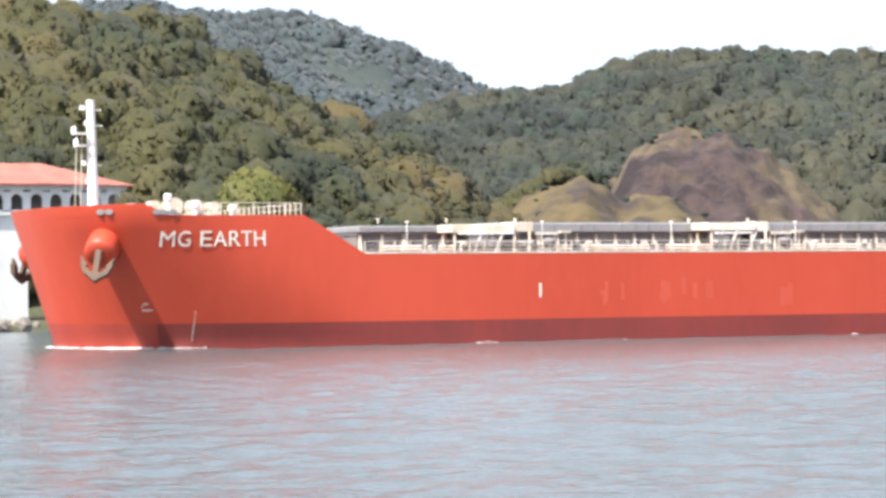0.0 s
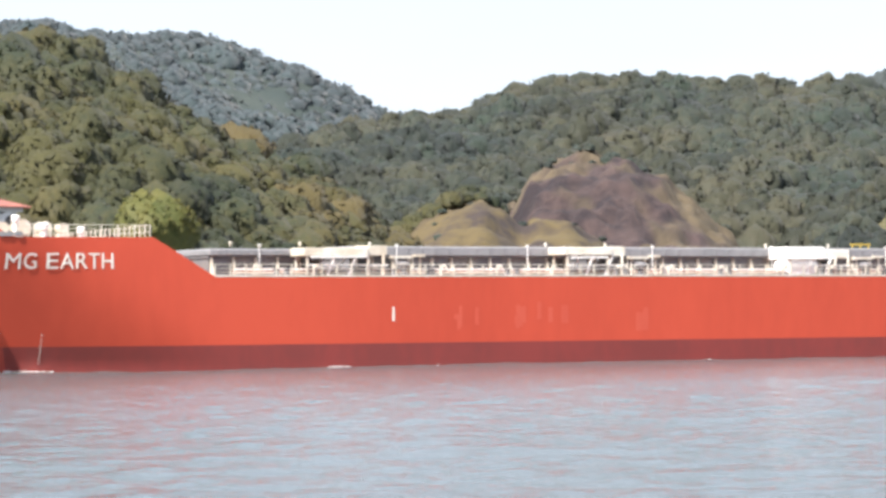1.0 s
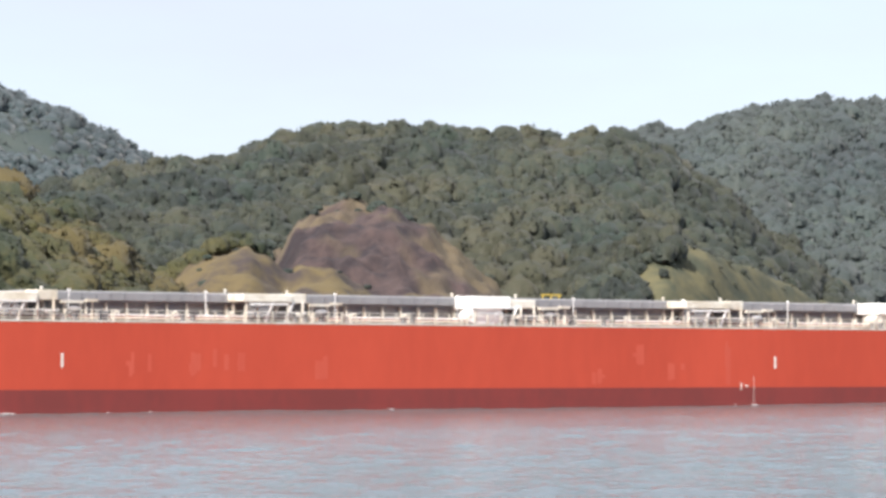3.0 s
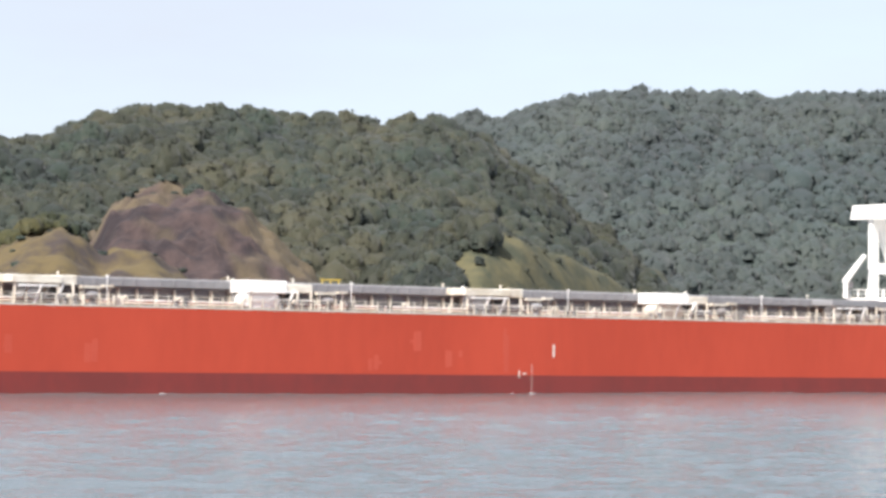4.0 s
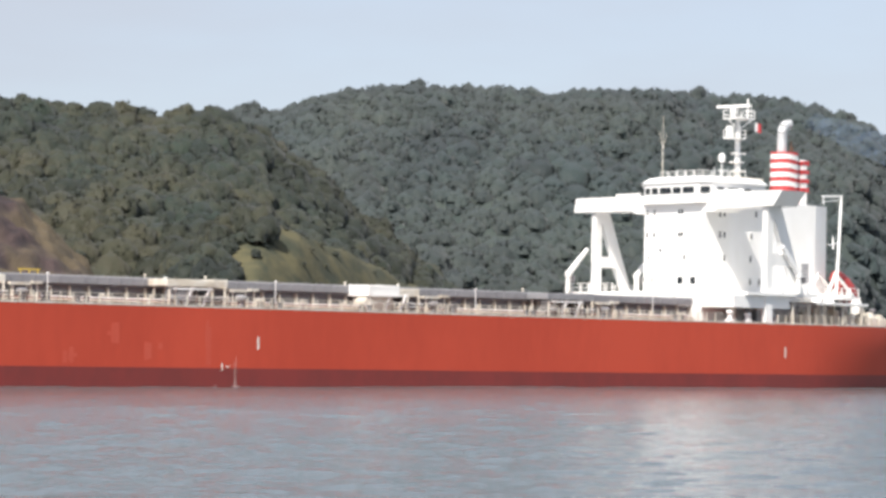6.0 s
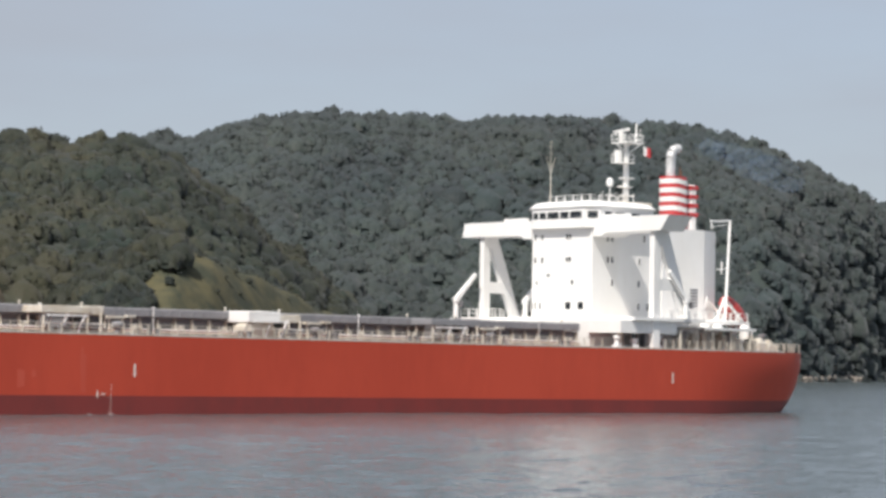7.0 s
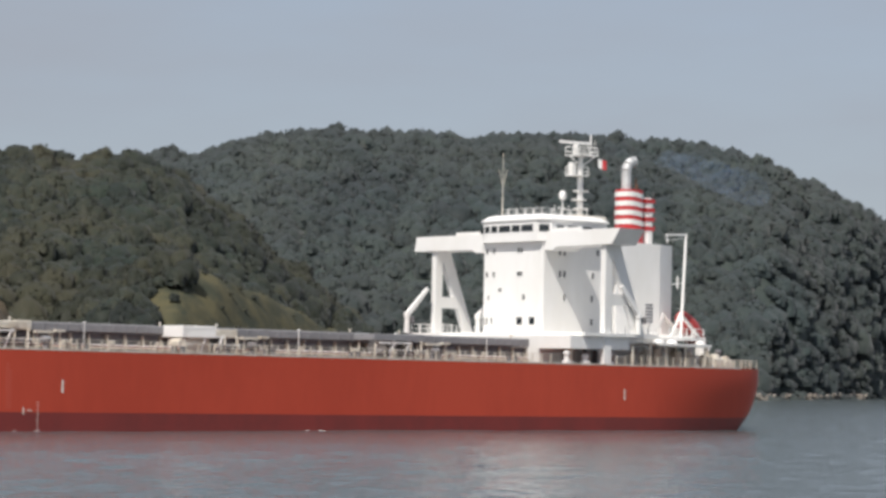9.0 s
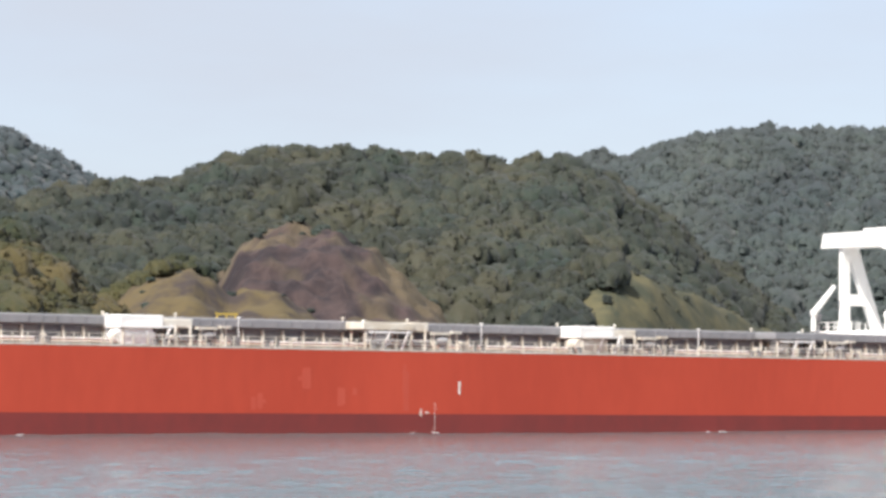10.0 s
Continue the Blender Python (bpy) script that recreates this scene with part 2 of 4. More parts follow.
class Hill:
    """A ridge by bearings and rise: its crest stands at distance rc, its foot at rb."""

    def __init__(self, prof, rb, rc, under, rough=5.0, grit=0.0, fold=0.0):
        self.prof, self.rb, self.rc, self.under, self.rough, self.grit, self.fold = prof, rb, rc, under, rough, grit, fold
        self.lo, self.hi = prof[0][0], prof[-1][0]

    def place(self, az, k):
        """The ground at a bearing; k runs from 0 at the foot over 1 at the crest to 2 behind."""
        a = radians(az)
        foot = max(self.rb, shore_r(az) + 16)
        self_rc = max(self.rc, foot + 0.6 * (self.rc - self.rb))
        top = max(1.5, EYE[2] + self_rc * math.tan(radians(crest_at(self.prof, az))) - self.under)
        k0 = max(k, 0)
        if k <= 1:
            r = foot + (self_rc - foot) * k
            z = 1.2 + (top - 1.2) * (1 - (1 - k0) ** 1.6) ** (1 / 1.25)
        else:
            r = self_rc + (self_rc - foot) * (k - 1) * 1.3
            z = 1.2 + (top - 1.2) * max(0, 1 - (k - 1) ** 1.5)
        x, y = r * math.sin(a), r * math.cos(a)
        z += self.rough * swell(x, y, 55) * min(1, 2 * k0) * (1 if k < 0.9 else 0.3)
        z += self.fold * (swell(x, y, 120) + 0.5 * swell(x, y + 700, 60)) * max(0, 4 * k0 * (0.95 - k0)) * (1 if k < 1 else 0)
        z += self.grit * (swell(x, y, 14) + 0.8 * swell(x, y, 6) + 0.6 * swell(x, y, 2.7)) * min(1, 3 * k0)
        return Vector((EYE[0] + x, EYE[1] + y, max(0.6, z)))

    def mesh(self, name, material, label, step=0.5, rows=18):
        nc = int((self.hi - self.lo) / step) + 1
        bm = B()
        rim = bm.verts.layers.float.new("rim")
        g = [[bm.verts.new(self.place(self.lo + (self.hi - self.lo) * i / (nc - 1), 2 * j / rows)) for j in range(rows + 1)] for i in range(nc)]
        for i in range(nc - 1):
            for j in range(rows):
                bm.faces.new((g[i][j], g[i][j + 1], g[i + 1][j + 1], g[i + 1][j])).smooth = True
        for i, col in enumerate(g):
            for j, v in enumerate(col):
                side = 2 * i / (nc - 1) - 1
                v[rim] = min(1, max(0, 2 * j / rows + 0.9 * max(0, side - 0.2) - 0.72 + 0.55 * swell(v.co.x, v.co.y, 11) + 0.3 * swell(v.co.x, v.co.y, 4)) * 3)
        bmesh.ops.recalc_face_normals(bm, faces=bm.faces[:])
        return tagged(part(name, bm, material), label, "hill", kind="structure")


NEAR = Hill([(3, 6.2), (8, 6.2), (12.05, 6.09), (13.94, 5.84), (15.45, 5.46), (17.1, 4.88), (18.65, 3.91), (19.9, 3.26), (21.2, 2.9), (22.2, 2.4), (23.0, 1.5), (23.8, 0.6)], 352, 480, 5.2, fold=7)
FAR = Hill([(5, 5.6), (11, 6.2), (15.2, 6.29), (16.5, 5.95), (17.56, 5.75), (18.5, 5.82), (19.42, 5.86), (20.7, 5.56), (22.24, 4.78), (23.14, 4.2), (25, 3.5), (28, 2.5)], 900, 1500, 13.2, fold=40)
MID = Hill([(20.5, 3.4), (21.8, 3.9), (23.1, 4.15), (24.56, 4.39), (26.1, 5.01), (27.38, 5.26), (29.9, 5.1), (31.6, 5.12), (32.3, 4.9), (33.5, 5.05), (34.6, 4.7), (35.4, 4.0), (37.1, 2.7), (38.4, 1.7), (39.4, 0.9), (40.2, 0.5)], 560, 760, 6.2, fold=12)
RIGHT = Hill([(29, 3.6), (31.5, 4.5), (34.2, 5.08), (35.43, 5.2), (36.6, 5.5), (38.2, 5.68), (40.5, 5.6), (43, 5.55), (45.4, 5.53), (46.4, 5.6), (47.9, 5.17), (49.2, 4.55), (50.2, 3.9), (51.3, 3.3), (53, 2.8), (57, 2.0)], 850, 1080, 7.4, rough=5, fold=16)
BACK = Hill([(46, 3.2), (48, 3.7), (50.2, 3.95), (51.3, 3.99), (54, 4.2), (60, 4.0)], 1150, 1450, 12.0)
MOUND = Hill([(24.3, 0.7), (25.2, 1.4), (25.84, 2.05), (26.4, 2.9), (27.0, 3.12), (27.8, 3.15), (28.5, 3.16), (29.2, 2.75), (29.9, 2.15), (30.66, 1.44), (31.4, 0.6)], 470, 545, 0.0, rough=3.5, grit=2.6)
KNOLL = Hill([(20.8, 0.6), (22.0, 0.9), (22.9, 1.3), (23.5, 1.55), (24.0, 1.95), (24.5, 2.2), (25.2, 2.25), (25.7, 1.95), (26.1, 1.55), (26.5, 1.78), (27.1, 1.7), (27.8, 1.3), (28.4, 0.85), (28.9, 1.15), (29.6, 0.85), (31, 0.4)], 430, 490, 0.0, rough=2.0, grit=1.6)
SPUR = Hill([(32.6, 1.2), (33.8, 1.9), (34.5, 2.35), (34.9, 2.42), (35.6, 2.15), (36.4, 1.85), (37.4, 1.45), (38.3, 1.0), (39.2, 0.4)], 525, 575, 0.0, rough=1.5, grit=0.7)

bm = B()
front = [bm.verts.new((x, y, -0.8)) for x, y in SHORE]
rise = [bm.verts.new((x - 1, y + 4, 1.1)) for x, y in SHORE]
back = [bm.verts.new((x - 200 if x < 3000 else x, 4400, 1.3)) for x, y in SHORE]
for i in range(len(SHORE) - 1):
    bm.faces.new((front[i], front[i + 1], rise[i + 1], rise[i]))
    bm.faces.new((rise[i], rise[i + 1], back[i + 1], back[i]))
tagged(part("ground", bm, SOIL), "dark earth bank along the channel", "ground", kind="structure")
NEAR.mesh("hill_near", SOIL, "wooded hill above the bank")
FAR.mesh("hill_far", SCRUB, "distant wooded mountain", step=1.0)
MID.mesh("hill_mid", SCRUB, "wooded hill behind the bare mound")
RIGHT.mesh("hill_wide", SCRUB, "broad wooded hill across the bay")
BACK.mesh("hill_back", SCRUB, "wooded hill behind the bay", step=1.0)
MOUND.mesh("bare_mound", EARTH, "bare purple-brown earth mound", step=0.08, rows=90)
KNOLL.mesh("grass_knoll", GRASS, "dry yellow grass slope below the mound", step=0.1, rows=50)
SPUR.mesh("grass_spur", GREEN_GRASS, "pale green grass slope with bare patches", step=0.08, rows=60)


# ---- woods ----
def ball(level):
    bm = B()
    bmesh.ops.create_icosphere(bm, subdivisions=level, radius=1)
    bm.verts.ensure_lookup_table()
    V, F = np.array([v.co[:] for v in bm.verts]), np.array([[v.index for v in f.verts] for f in bm.faces])
    bm.free()
    return V, F[V[F].mean(1)[:, 2] > -0.45]


BALLS = {1: ball(1), 2: ball(2)}


def tree_form(seed, lobes, leaves, leaf, level=2, trunk=True):
    """One tree of unit crown radius standing on z=0: rounded lumps of foliage with ragged sprays on them, on a trunk.
    Gives vertices, triangles, which triangles are bark, and the way that the foliage faces."""
    rng = np.random.default_rng(seed)
    V, F, bark, N, n = [], [], [], [], 0
    tall = rng.uniform(1.5, 2.2)
    mid = np.array([0, 0, tall - 0.95])
    cen = [(mid, 0.86)]
    for k in range(lobes):
        a, up = 2.4 * k + rng.uniform(-0.5, 0.5), rng.uniform(-0.1, 0.95)
        out = math.sqrt(max(0.05, 1 - up * up))
        cen.append((mid + 0.6 * np.array([out * math.cos(a), out * math.sin(a), up]), rng.uniform(0.28, 0.46)))
    for j, (c, rad) in enumerate(cen):
        BV, BF = BALLS[level if j == 0 else 1]
        lump = 1 + 0.1 * rng.normal(size=(len(BV), 1))
        P = c + BV * lump * rad * np.array([1, 1, 0.95])
        V.append(P), F.append(BF + n), bark.append(np.zeros(len(BF), int))
        N.append(BV * 0.35 + (P - mid) * 0.4 + rng.normal(size=BV.shape) * 0.12 + np.array([0, -0.04, 0.42]))
        n += len(P)
    for k in range(leaves):
        c, rad = cen[rng.integers(lobes + 1) if rng.uniform() < 0.7 else 0]
        d = rng.normal(size=3)
        d[2] = abs(d[2]) * 0.9 + d[2] * 0.1
        d /= np.linalg.norm(d)
        p = c + d * rad * rng.uniform(0.93, 1.14) * np.array([1, 1, 0.85])
        g = d + rng.normal(size=3) * 0.7
        u = np.cross(g, rng.normal(size=3))
        u /= np.linalg.norm(u) + 1e-6
        w = np.cross(g, u)
        w /= np.linalg.norm(w) + 1e-6
        s = leaf * rng.uniform(0.6, 1.4)
        V.append(np.array([p + u * s, p - u * s * 0.6 + w * s * 0.8, p - u * s * 0.5 - w * s * 0.8]))
        F.append(np.array([[0, 1, 2]]) + n)
        bark.append(np.zeros(1, int))
        N.append(np.tile(d * 0.35 + (p - mid) * 0.4 + rng.normal(size=3) * 0.18 + np.array([0, -0.04, 0.42]), (3, 1)))
        n += 3
    if trunk:
        high = tall - 0.6
        ring = np.array([[(r * math.cos(k * 1.2566), r * math.sin(k * 1.2566), z) for k in range(5)] for r, z in ((0.1, -0.3), (0.075, high * 0.5), (0.05, high))]).reshape(-1, 3)
        V.append(ring)
        F.append(np.array([[n + 5 * a + i, n + 5 * a + (i + 1) % 5, n + 5 * a + 5 + (i + 1) % 5] for a in (0, 1) for i in range(5)]
                          + [[n + 5 * a + i, n + 5 * a + 5 + (i + 1) % 5, n + 5 * a + 5 + i] for a in (0, 1) for i in range(5)]))
        bark.append(np.ones(20, int))
        N.append(ring * np.array([1, 1, 0]))
    N = np.concatenate(N)
    N /= np.linalg.norm(N, axis=1, keepdims=True) + 1e-6
    return np.concatenate(V), np.concatenate(F), np.concatenate(bark), N


def mesh_from(name, V, F, mi, tint, N, mats):
    me = bpy.data.meshes.new(name)
    me.vertices.add(len(V)), me.loops.add(3 * len(F)), me.polygons.add(len(F))
    me.vertices.foreach_set("co", V.astype(np.float32).ravel())
    me.loops.foreach_set("vertex_index", F.astype(np.int32).ravel())
    me.polygons.foreach_set("loop_start", np.arange(0, 3 * len(F), 3, dtype=np.int32))
    me.polygons.foreach_set("material_index", mi.astype(np.int32))
    me.attributes.new("tint", "FLOAT", "POINT").data.foreach_set("value", tint.astype(np.float32))
    me.attributes.new("crown", "FLOAT_VECTOR", "POINT").data.foreach_set("vector", N.astype(np.float32).ravel())
    for m in mats:
        me.materials.append(m)
    me.polygons.foreach_set("use_smooth", np.ones(len(F), dtype=bool))
    me.update(calc_edges=True)
    me.validate()
    return me


def woods(name, spots, forms, leafmat, label):
    """Many trees in one object. spots: (place, crown radius, squash, tint)."""
    Vs, Fs, Ms, Ts, Ns, n = [], [], [], [], [], 0
    rng = np.random.default_rng(len(spots))
    for p, r, tall, tint in spots:
        V, F, mi, N = forms[rng.integers(len(forms))]
        a = rng.uniform(0, 6.283)
        c, s = math.cos(a), math.sin(a)
        W = np.stack([(V[:, 0] * c - V[:, 1] * s) * r, (V[:, 0] * s + V[:, 1] * c) * r, V[:, 2] * r * tall], 1) + np.array(p)
        Vs.append(W), Fs.append(F + n), Ms.append(mi), Ts.append(np.full(len(V), tint))
        Ns.append(np.stack([N[:, 0] * c - N[:, 1] * s, N[:, 0] * s + N[:, 1] * c, N[:, 2]], 1))
        n += len(V)
    me = mesh_from(name, np.concatenate(Vs), np.concatenate(Fs), np.concatenate(Ms), np.concatenate(Ts), np.concatenate(Ns), [leafmat, BARK])
    return tagged(new(name, me), label, "trees", kind="stuff")


def scatter(hill, n, lo, hi, kmin, kmax, rmin, rmax, seed, clear=None, tall=(0.9, 1.4), sink=0.35):
    rng = np.random.default_rng(seed)
    out = []
    for i in range(n):
        az = lo + (hi - lo) * ((i * 0.6180339887 + rng.uniform(0, 0.012)) % 1)
        k = kmin + (kmax - kmin) * ((i + rng.uniform()) / n) ** 0.85
        if clear and clear(az, k):
            continue
        r = rng.uniform(rmin, rmax) * (1.25 if rng.uniform() < 0.12 else 1)
        p = hill.place(az, k) - Vector((0, 0, sink * r))
        tint = 0.5 + 0.6 * swell(p.x, p.y, 45) + rng.uniform(-0.45, 0.45)
        out.append((p, r, rng.uniform(*tall), min(1, max(0, tint))))
    return out


FINE = [tree_form(s, 6, 230, 0.095) for s in range(8)]
MEDIUM = [tree_form(20 + s, 5, 95, 0.11) for s in range(10)]
COARSE = [tree_form(40 + s, 3, 50, 0.12, 1, trunk=False) for s in range(8)]
TINY = [tree_form(60 + s, 1, 30, 0.17, 1, trunk=False) for s in range(6)]

woods("woods_near", scatter(NEAR, 780, 9, 23.6, 0.02, 1.03, 3.2, 5.6, 1, tall=(0.85, 1.2), sink=0.95), FINE, LEAF_A, "dense sunlit green and olive hillside trees")
woods("woods_mid", scatter(MID, 1600, 20.6, 40, 0.0, 1.03, 3.0, 5.2, 2, tall=(0.95, 1.3), sink=1.1, clear=lambda az, k: 33.8 < az < 39 and k < 0.1), MEDIUM, LEAF_C, "dense green trees on the middle hill")
woods("woods_wide", scatter(RIGHT, 2600, 30, 54, 0.0, 1.03, 4.4, 7.4, 3, tall=(0.9, 1.15), sink=1.25) + scatter(RIGHT, 420, 42, 54, -0.08, 0.12, 3.6, 5.6, 14, tall=(0.6, 0.85), sink=1.15), COARSE, LEAF_D, "dense green forest across the bay, haze in its colour")
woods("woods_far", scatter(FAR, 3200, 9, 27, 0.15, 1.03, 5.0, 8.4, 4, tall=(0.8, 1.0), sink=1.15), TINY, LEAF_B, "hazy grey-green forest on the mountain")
woods("woods_back", scatter(BACK, 450, 46, 57, 0.2, 1.03, 6.0, 9.0, 5, tall=(0.85, 1.05), sink=0.85), TINY, LEAF_D, "green forest behind the bay, haze in its colour")
BANK = Hill([(17.2, 0.6), (28, 0.6)], 350, 440, 0, rough=0.5)
woods("shore_trees", scatter(BANK, 90, 18.8, 22.6, 0.0, 0.7, 2.4, 4.0, 6), FINE, LEAF_C, "green trees along the bank")
woods("spur_trees", scatter(SPUR, 75, 32.6, 35.0, 0.1, 1.0, 1.8, 3.4, 12, clear=lambda az, k: az > 34.2 and k < 0.6), MEDIUM, LEAF_C, "green trees beside the grass slope")
woods("knoll_trees", scatter(KNOLL, 46, 22.8, 25.6, 0.92, 1.3, 1.8, 3.4, 23, tall=(0.7, 1.0), sink=0.5) + scatter(SPUR, 26, 33.8, 34.9, 0.75, 1.1, 1.2, 2.4, 24, tall=(0.7, 1.0), sink=0.5) + scatter(KNOLL, 50, 20.9, 23.4, 0.1, 1.0, 1.6, 3.2, 21, tall=(0.8, 1.1), sink=0.7), MEDIUM, LEAF_A, "olive trees beside the grass slopes")
woods("mound_shrubs", scatter(MOUND, 46, 25.4, 31, 0.9, 1.04, 0.6, 1.6, 7, tall=(0.6, 0.9), clear=lambda az, k: swell(az * 40, k * 30, 18) < 0) + scatter(SPUR, 60, 33, 39, 0.05, 1.0, 0.4, 1.2, 9, tall=(0.5, 0.8), clear=lambda az, k: swell(az * 40, k * 30, 16) < 0.05)
      + scatter(SPUR, 26, 33.2, 34.9, 0.35, 1.04, 0.9, 2.3, 19, clear=lambda az, k: swell(az * 40, k * 30, 14) < -0.05)
      + scatter(KNOLL, 90, 23, 30.6, 0.1, 1.05, 0.4, 1.3, 8, tall=(0.5, 0.8), clear=lambda az, k: swell(az * 30, k * 40, 16) < 0.08), MEDIUM, LEAF_C, "low green shrubs on bare and grassy slopes")


# ---- the ship: x runs aft from the stem, y across from the near side, z up from the waterline ----
MIDY, DECKZ, BOOTZ, FOCZ = 16.13, 7.7, 1.72, 11.05
ship = new("bulk_carrier")
tagged(ship, "long red bulk carrier with white bridge, under way", "ship")


def stem(z):
    return 3.2 * (1 - min(max(z, -2), 11.9) / 11.9)


def tail(z):
    return 224.6 - 3.2 * (1 - min(max(z, -1), 4.6) / 4.6) ** 2


def half(s, z):
    """Half the breadth of the hull at s and height z."""
    up = min(max(z, 0), 11) / 11
    u = (s - stem(z)) / (28 - 15 * up)
    b = MIDY
    if u < 1:
        n = 2.1 + 0.45 * up
        b = MIDY * max(0, 1 - (1 - max(u, 0)) ** n) ** (1 / n)
    low = 1 - min(max(z, -1), 6) / 6
    a = 203 - 5 * low
    if s > a:
        w = min(1, (s - a) / (229 - a))
        b = min(b, MIDY - (4.6 + 2.0 * low) * w ** 1.9)
    return b


def top(s):
    pts = [(0, 11.9), (7.3, 12.05), (9.3, FOCZ), (21.3, FOCZ), (26.8, DECKZ), (300, DECKZ)]
    for (a, e), (b, f) in zip(pts, pts[1:]):
        if s <= b:
            return e + (f - e) * (s - a) / (b - a)


def build_hull():
    bow = [0, 0.06, 0.2, 0.45, 0.8, 1.3, 1.9, 2.6, 3.4, 4.3, 5.3, 6.3, 7.3, 8.3, 9.3, 11, 13, 15, 17, 19, 21.3, 23, 25, 26.8, 30]
    mid = list(range(36, 187, 10))
    aft = [190, 194, 198, 202, 205, 208, 211, 214, 217, 220, 222.5, 225, 227, 228.3, 229]
    low = [-1.6, -0.6, 0, 0.7, BOOTZ, 2.4, 3.4, 4.6, 6.0, DECKZ]
    bm = B()
    cols = []
    for s in bow + mid + aft:
        col = []
        hi = top(s)
        zs = low + ([DECKZ + (hi - DECKZ) * k / 4 for k in range(1, 5)] if hi > DECKZ + 0.01 else [])
        for z in zs:
            if s <= 30:
                x = stem(z) + (30 - stem(z)) * s / 30
            elif s >= 190:
                x = 190 + (tail(z) - 190) * (s - 190) / 39
            else:
                x = s
            b = half(x, z)
            if s > 226:
                b -= 1.6 * (1 - math.sqrt(max(0, 1 - ((s - 226) / 3) ** 2)))
            col.append((x, b, z))
        cols.append(col)
    sides = []
    for sign in (-1, 1):
        sides.append([[bm.verts.new((x, MIDY + sign * b, z)) for x, b, z in col] for col in cols])
    for k, g in enumerate(sides):
        for a, b in zip(g, g[1:]):
            for j in range(max(len(a), len(b)) - 1):
                q = []
                for c, i in ((a, j), (b, j), (b, j + 1), (a, j + 1)):
                    v = c[min(i, len(c) - 1)]
                    if v not in q:
                        q.append(v)
                if len(q) > 2:
                    f = bm.faces.new(q)
                    f.smooth = True
                    # forward of 9.4 m the boot colour carries painted sunlight
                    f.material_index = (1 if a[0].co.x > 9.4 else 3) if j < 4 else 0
    near, far = sides
    for j in range(len(near[-1]) - 1):
        f = bm.faces.new((near[-1][j], far[-1][j], far[-1][j + 1], near[-1][j + 1]))
        f.material_index = 1 if j < 4 else 0
    for i, (a, b) in enumerate(zip(near, near[1:])):
        if len(a) == len(low) or len(b) == len(low):
            f = bm.faces.new((a[-1], b[-1], far[i + 1][-1], far[i][-1])) if len(b) == len(low) and len(a) == len(low) else None
            if f:
                f.material_index = 2
    bmesh.ops.remove_doubles(bm, verts=bm.verts[:], dist=0.002)
    bmesh.ops.recalc_face_normals(bm, faces=bm.faces[:])
    for e in bm.edges:
        if e.calc_face_angle(0) > 0.6:
            e.smooth = False
    part("hull", bm, [HULL, BOOT, DECK, BOOT_LIT], ship, "red hull with dark red boot top")
    bm = B()
    st = [s for s in bow if 0.8 <= s <= 21.3]
    ring = [(bm.verts.new((s, MIDY - half(s, FOCZ) + 0.05, FOCZ - 0.06)), bm.verts.new((s, MIDY + half(s, FOCZ) - 0.05, FOCZ - 0.06))) for s in st]
    for (a, b), (c, d) in zip(ring, ring[1:]):
        bm.faces.new((a, c, d, b))
    lowr = [bm.verts.new((21.3, y, DECKZ)) for y in (0.2, 32)]
    bm.faces.new((ring[-1][0], ring[-1][1], lowr[1], lowr[0]))
    part("forecastle_deck", bm, DECK, ship, "dull red steel deck")


build_hull()


def skin(s, z, out=0.03):
    """A place on the near side of the hull, its turn about z, and its lean."""
    y = MIDY - half(s, z)
    dy = (half(s + 0.1, z) - half(s - 0.1, z)) / 0.2
    return Vector((s, y - out, z)), -math.degrees(math.atan(dy))


# white sheer strake along the deck edge
bm = B()
for k in range(27, 219, 4):
    a, b = (k, MIDY - half(k, DECKZ) - 0.02, DECKZ), (k + 4, MIDY - half(k + 4, DECKZ) - 0.02, DECKZ)
    vs = [bm.verts.new((p[0], p[1] + dy, DECKZ + dz)) for p in (a, b) for dy, dz in ((0, -0.04), (0, 0.13), (0.12, 0.13), (0.12, -0.04))]
    for i in range(4):
        j = (i + 1) % 4
        bm.faces.new((vs[i], vs[j], vs[4 + j], vs[4 + i]))
part("deck_edge_plate", bm, CREAM, ship, "cream steel plate along the deck edge")


def letter(ch, s0, s1, z0, z1, material, name="letter"):
    cu = bpy.data.curves.new(name, "FONT")
    cu.body, cu.extrude, cu.resolution_u = ch, 0.01, 4
    tmp = new("tmp", cu)
    bpy.context.view_layer.update()
    me = bpy.data.meshes.new_from_object(tmp.evaluated_get(bpy.context.evaluated_depsgraph_get()))
    bpy.data.objects.remove(tmp)
    co = np.array([v.co[:] for v in me.vertices])
    lo, hi = co.min(0), co.max(0)
    for v in me.vertices:
        u, w = (v.co.x - lo[0]) / (hi[0] - lo[0]), (v.co.y - lo[1]) / (hi[1] - lo[1])
        s, z = s0 + (s1 - s0) * u, z0 + (z1 - z0) * w
        p, _ = skin(s, z, 0.035 + v.co.z)
        v.co = p
    me.materials.clear()
    me.materials.append(material)
    ob = new(name, me)
    ob.parent = ship
    return ob


for ch, a, b in (("M", 278, 303), ("G", 308, 330), ("E", 347, 368), ("A", 371, 395), ("R", 399, 420), ("T", 422, 442), ("H", 446, 467)):
    letter(ch, 8.75 + (a - 278) * 0.0478, 8.75 + (b - 278) * 0.0478, 8.36, 9.68, MARK)


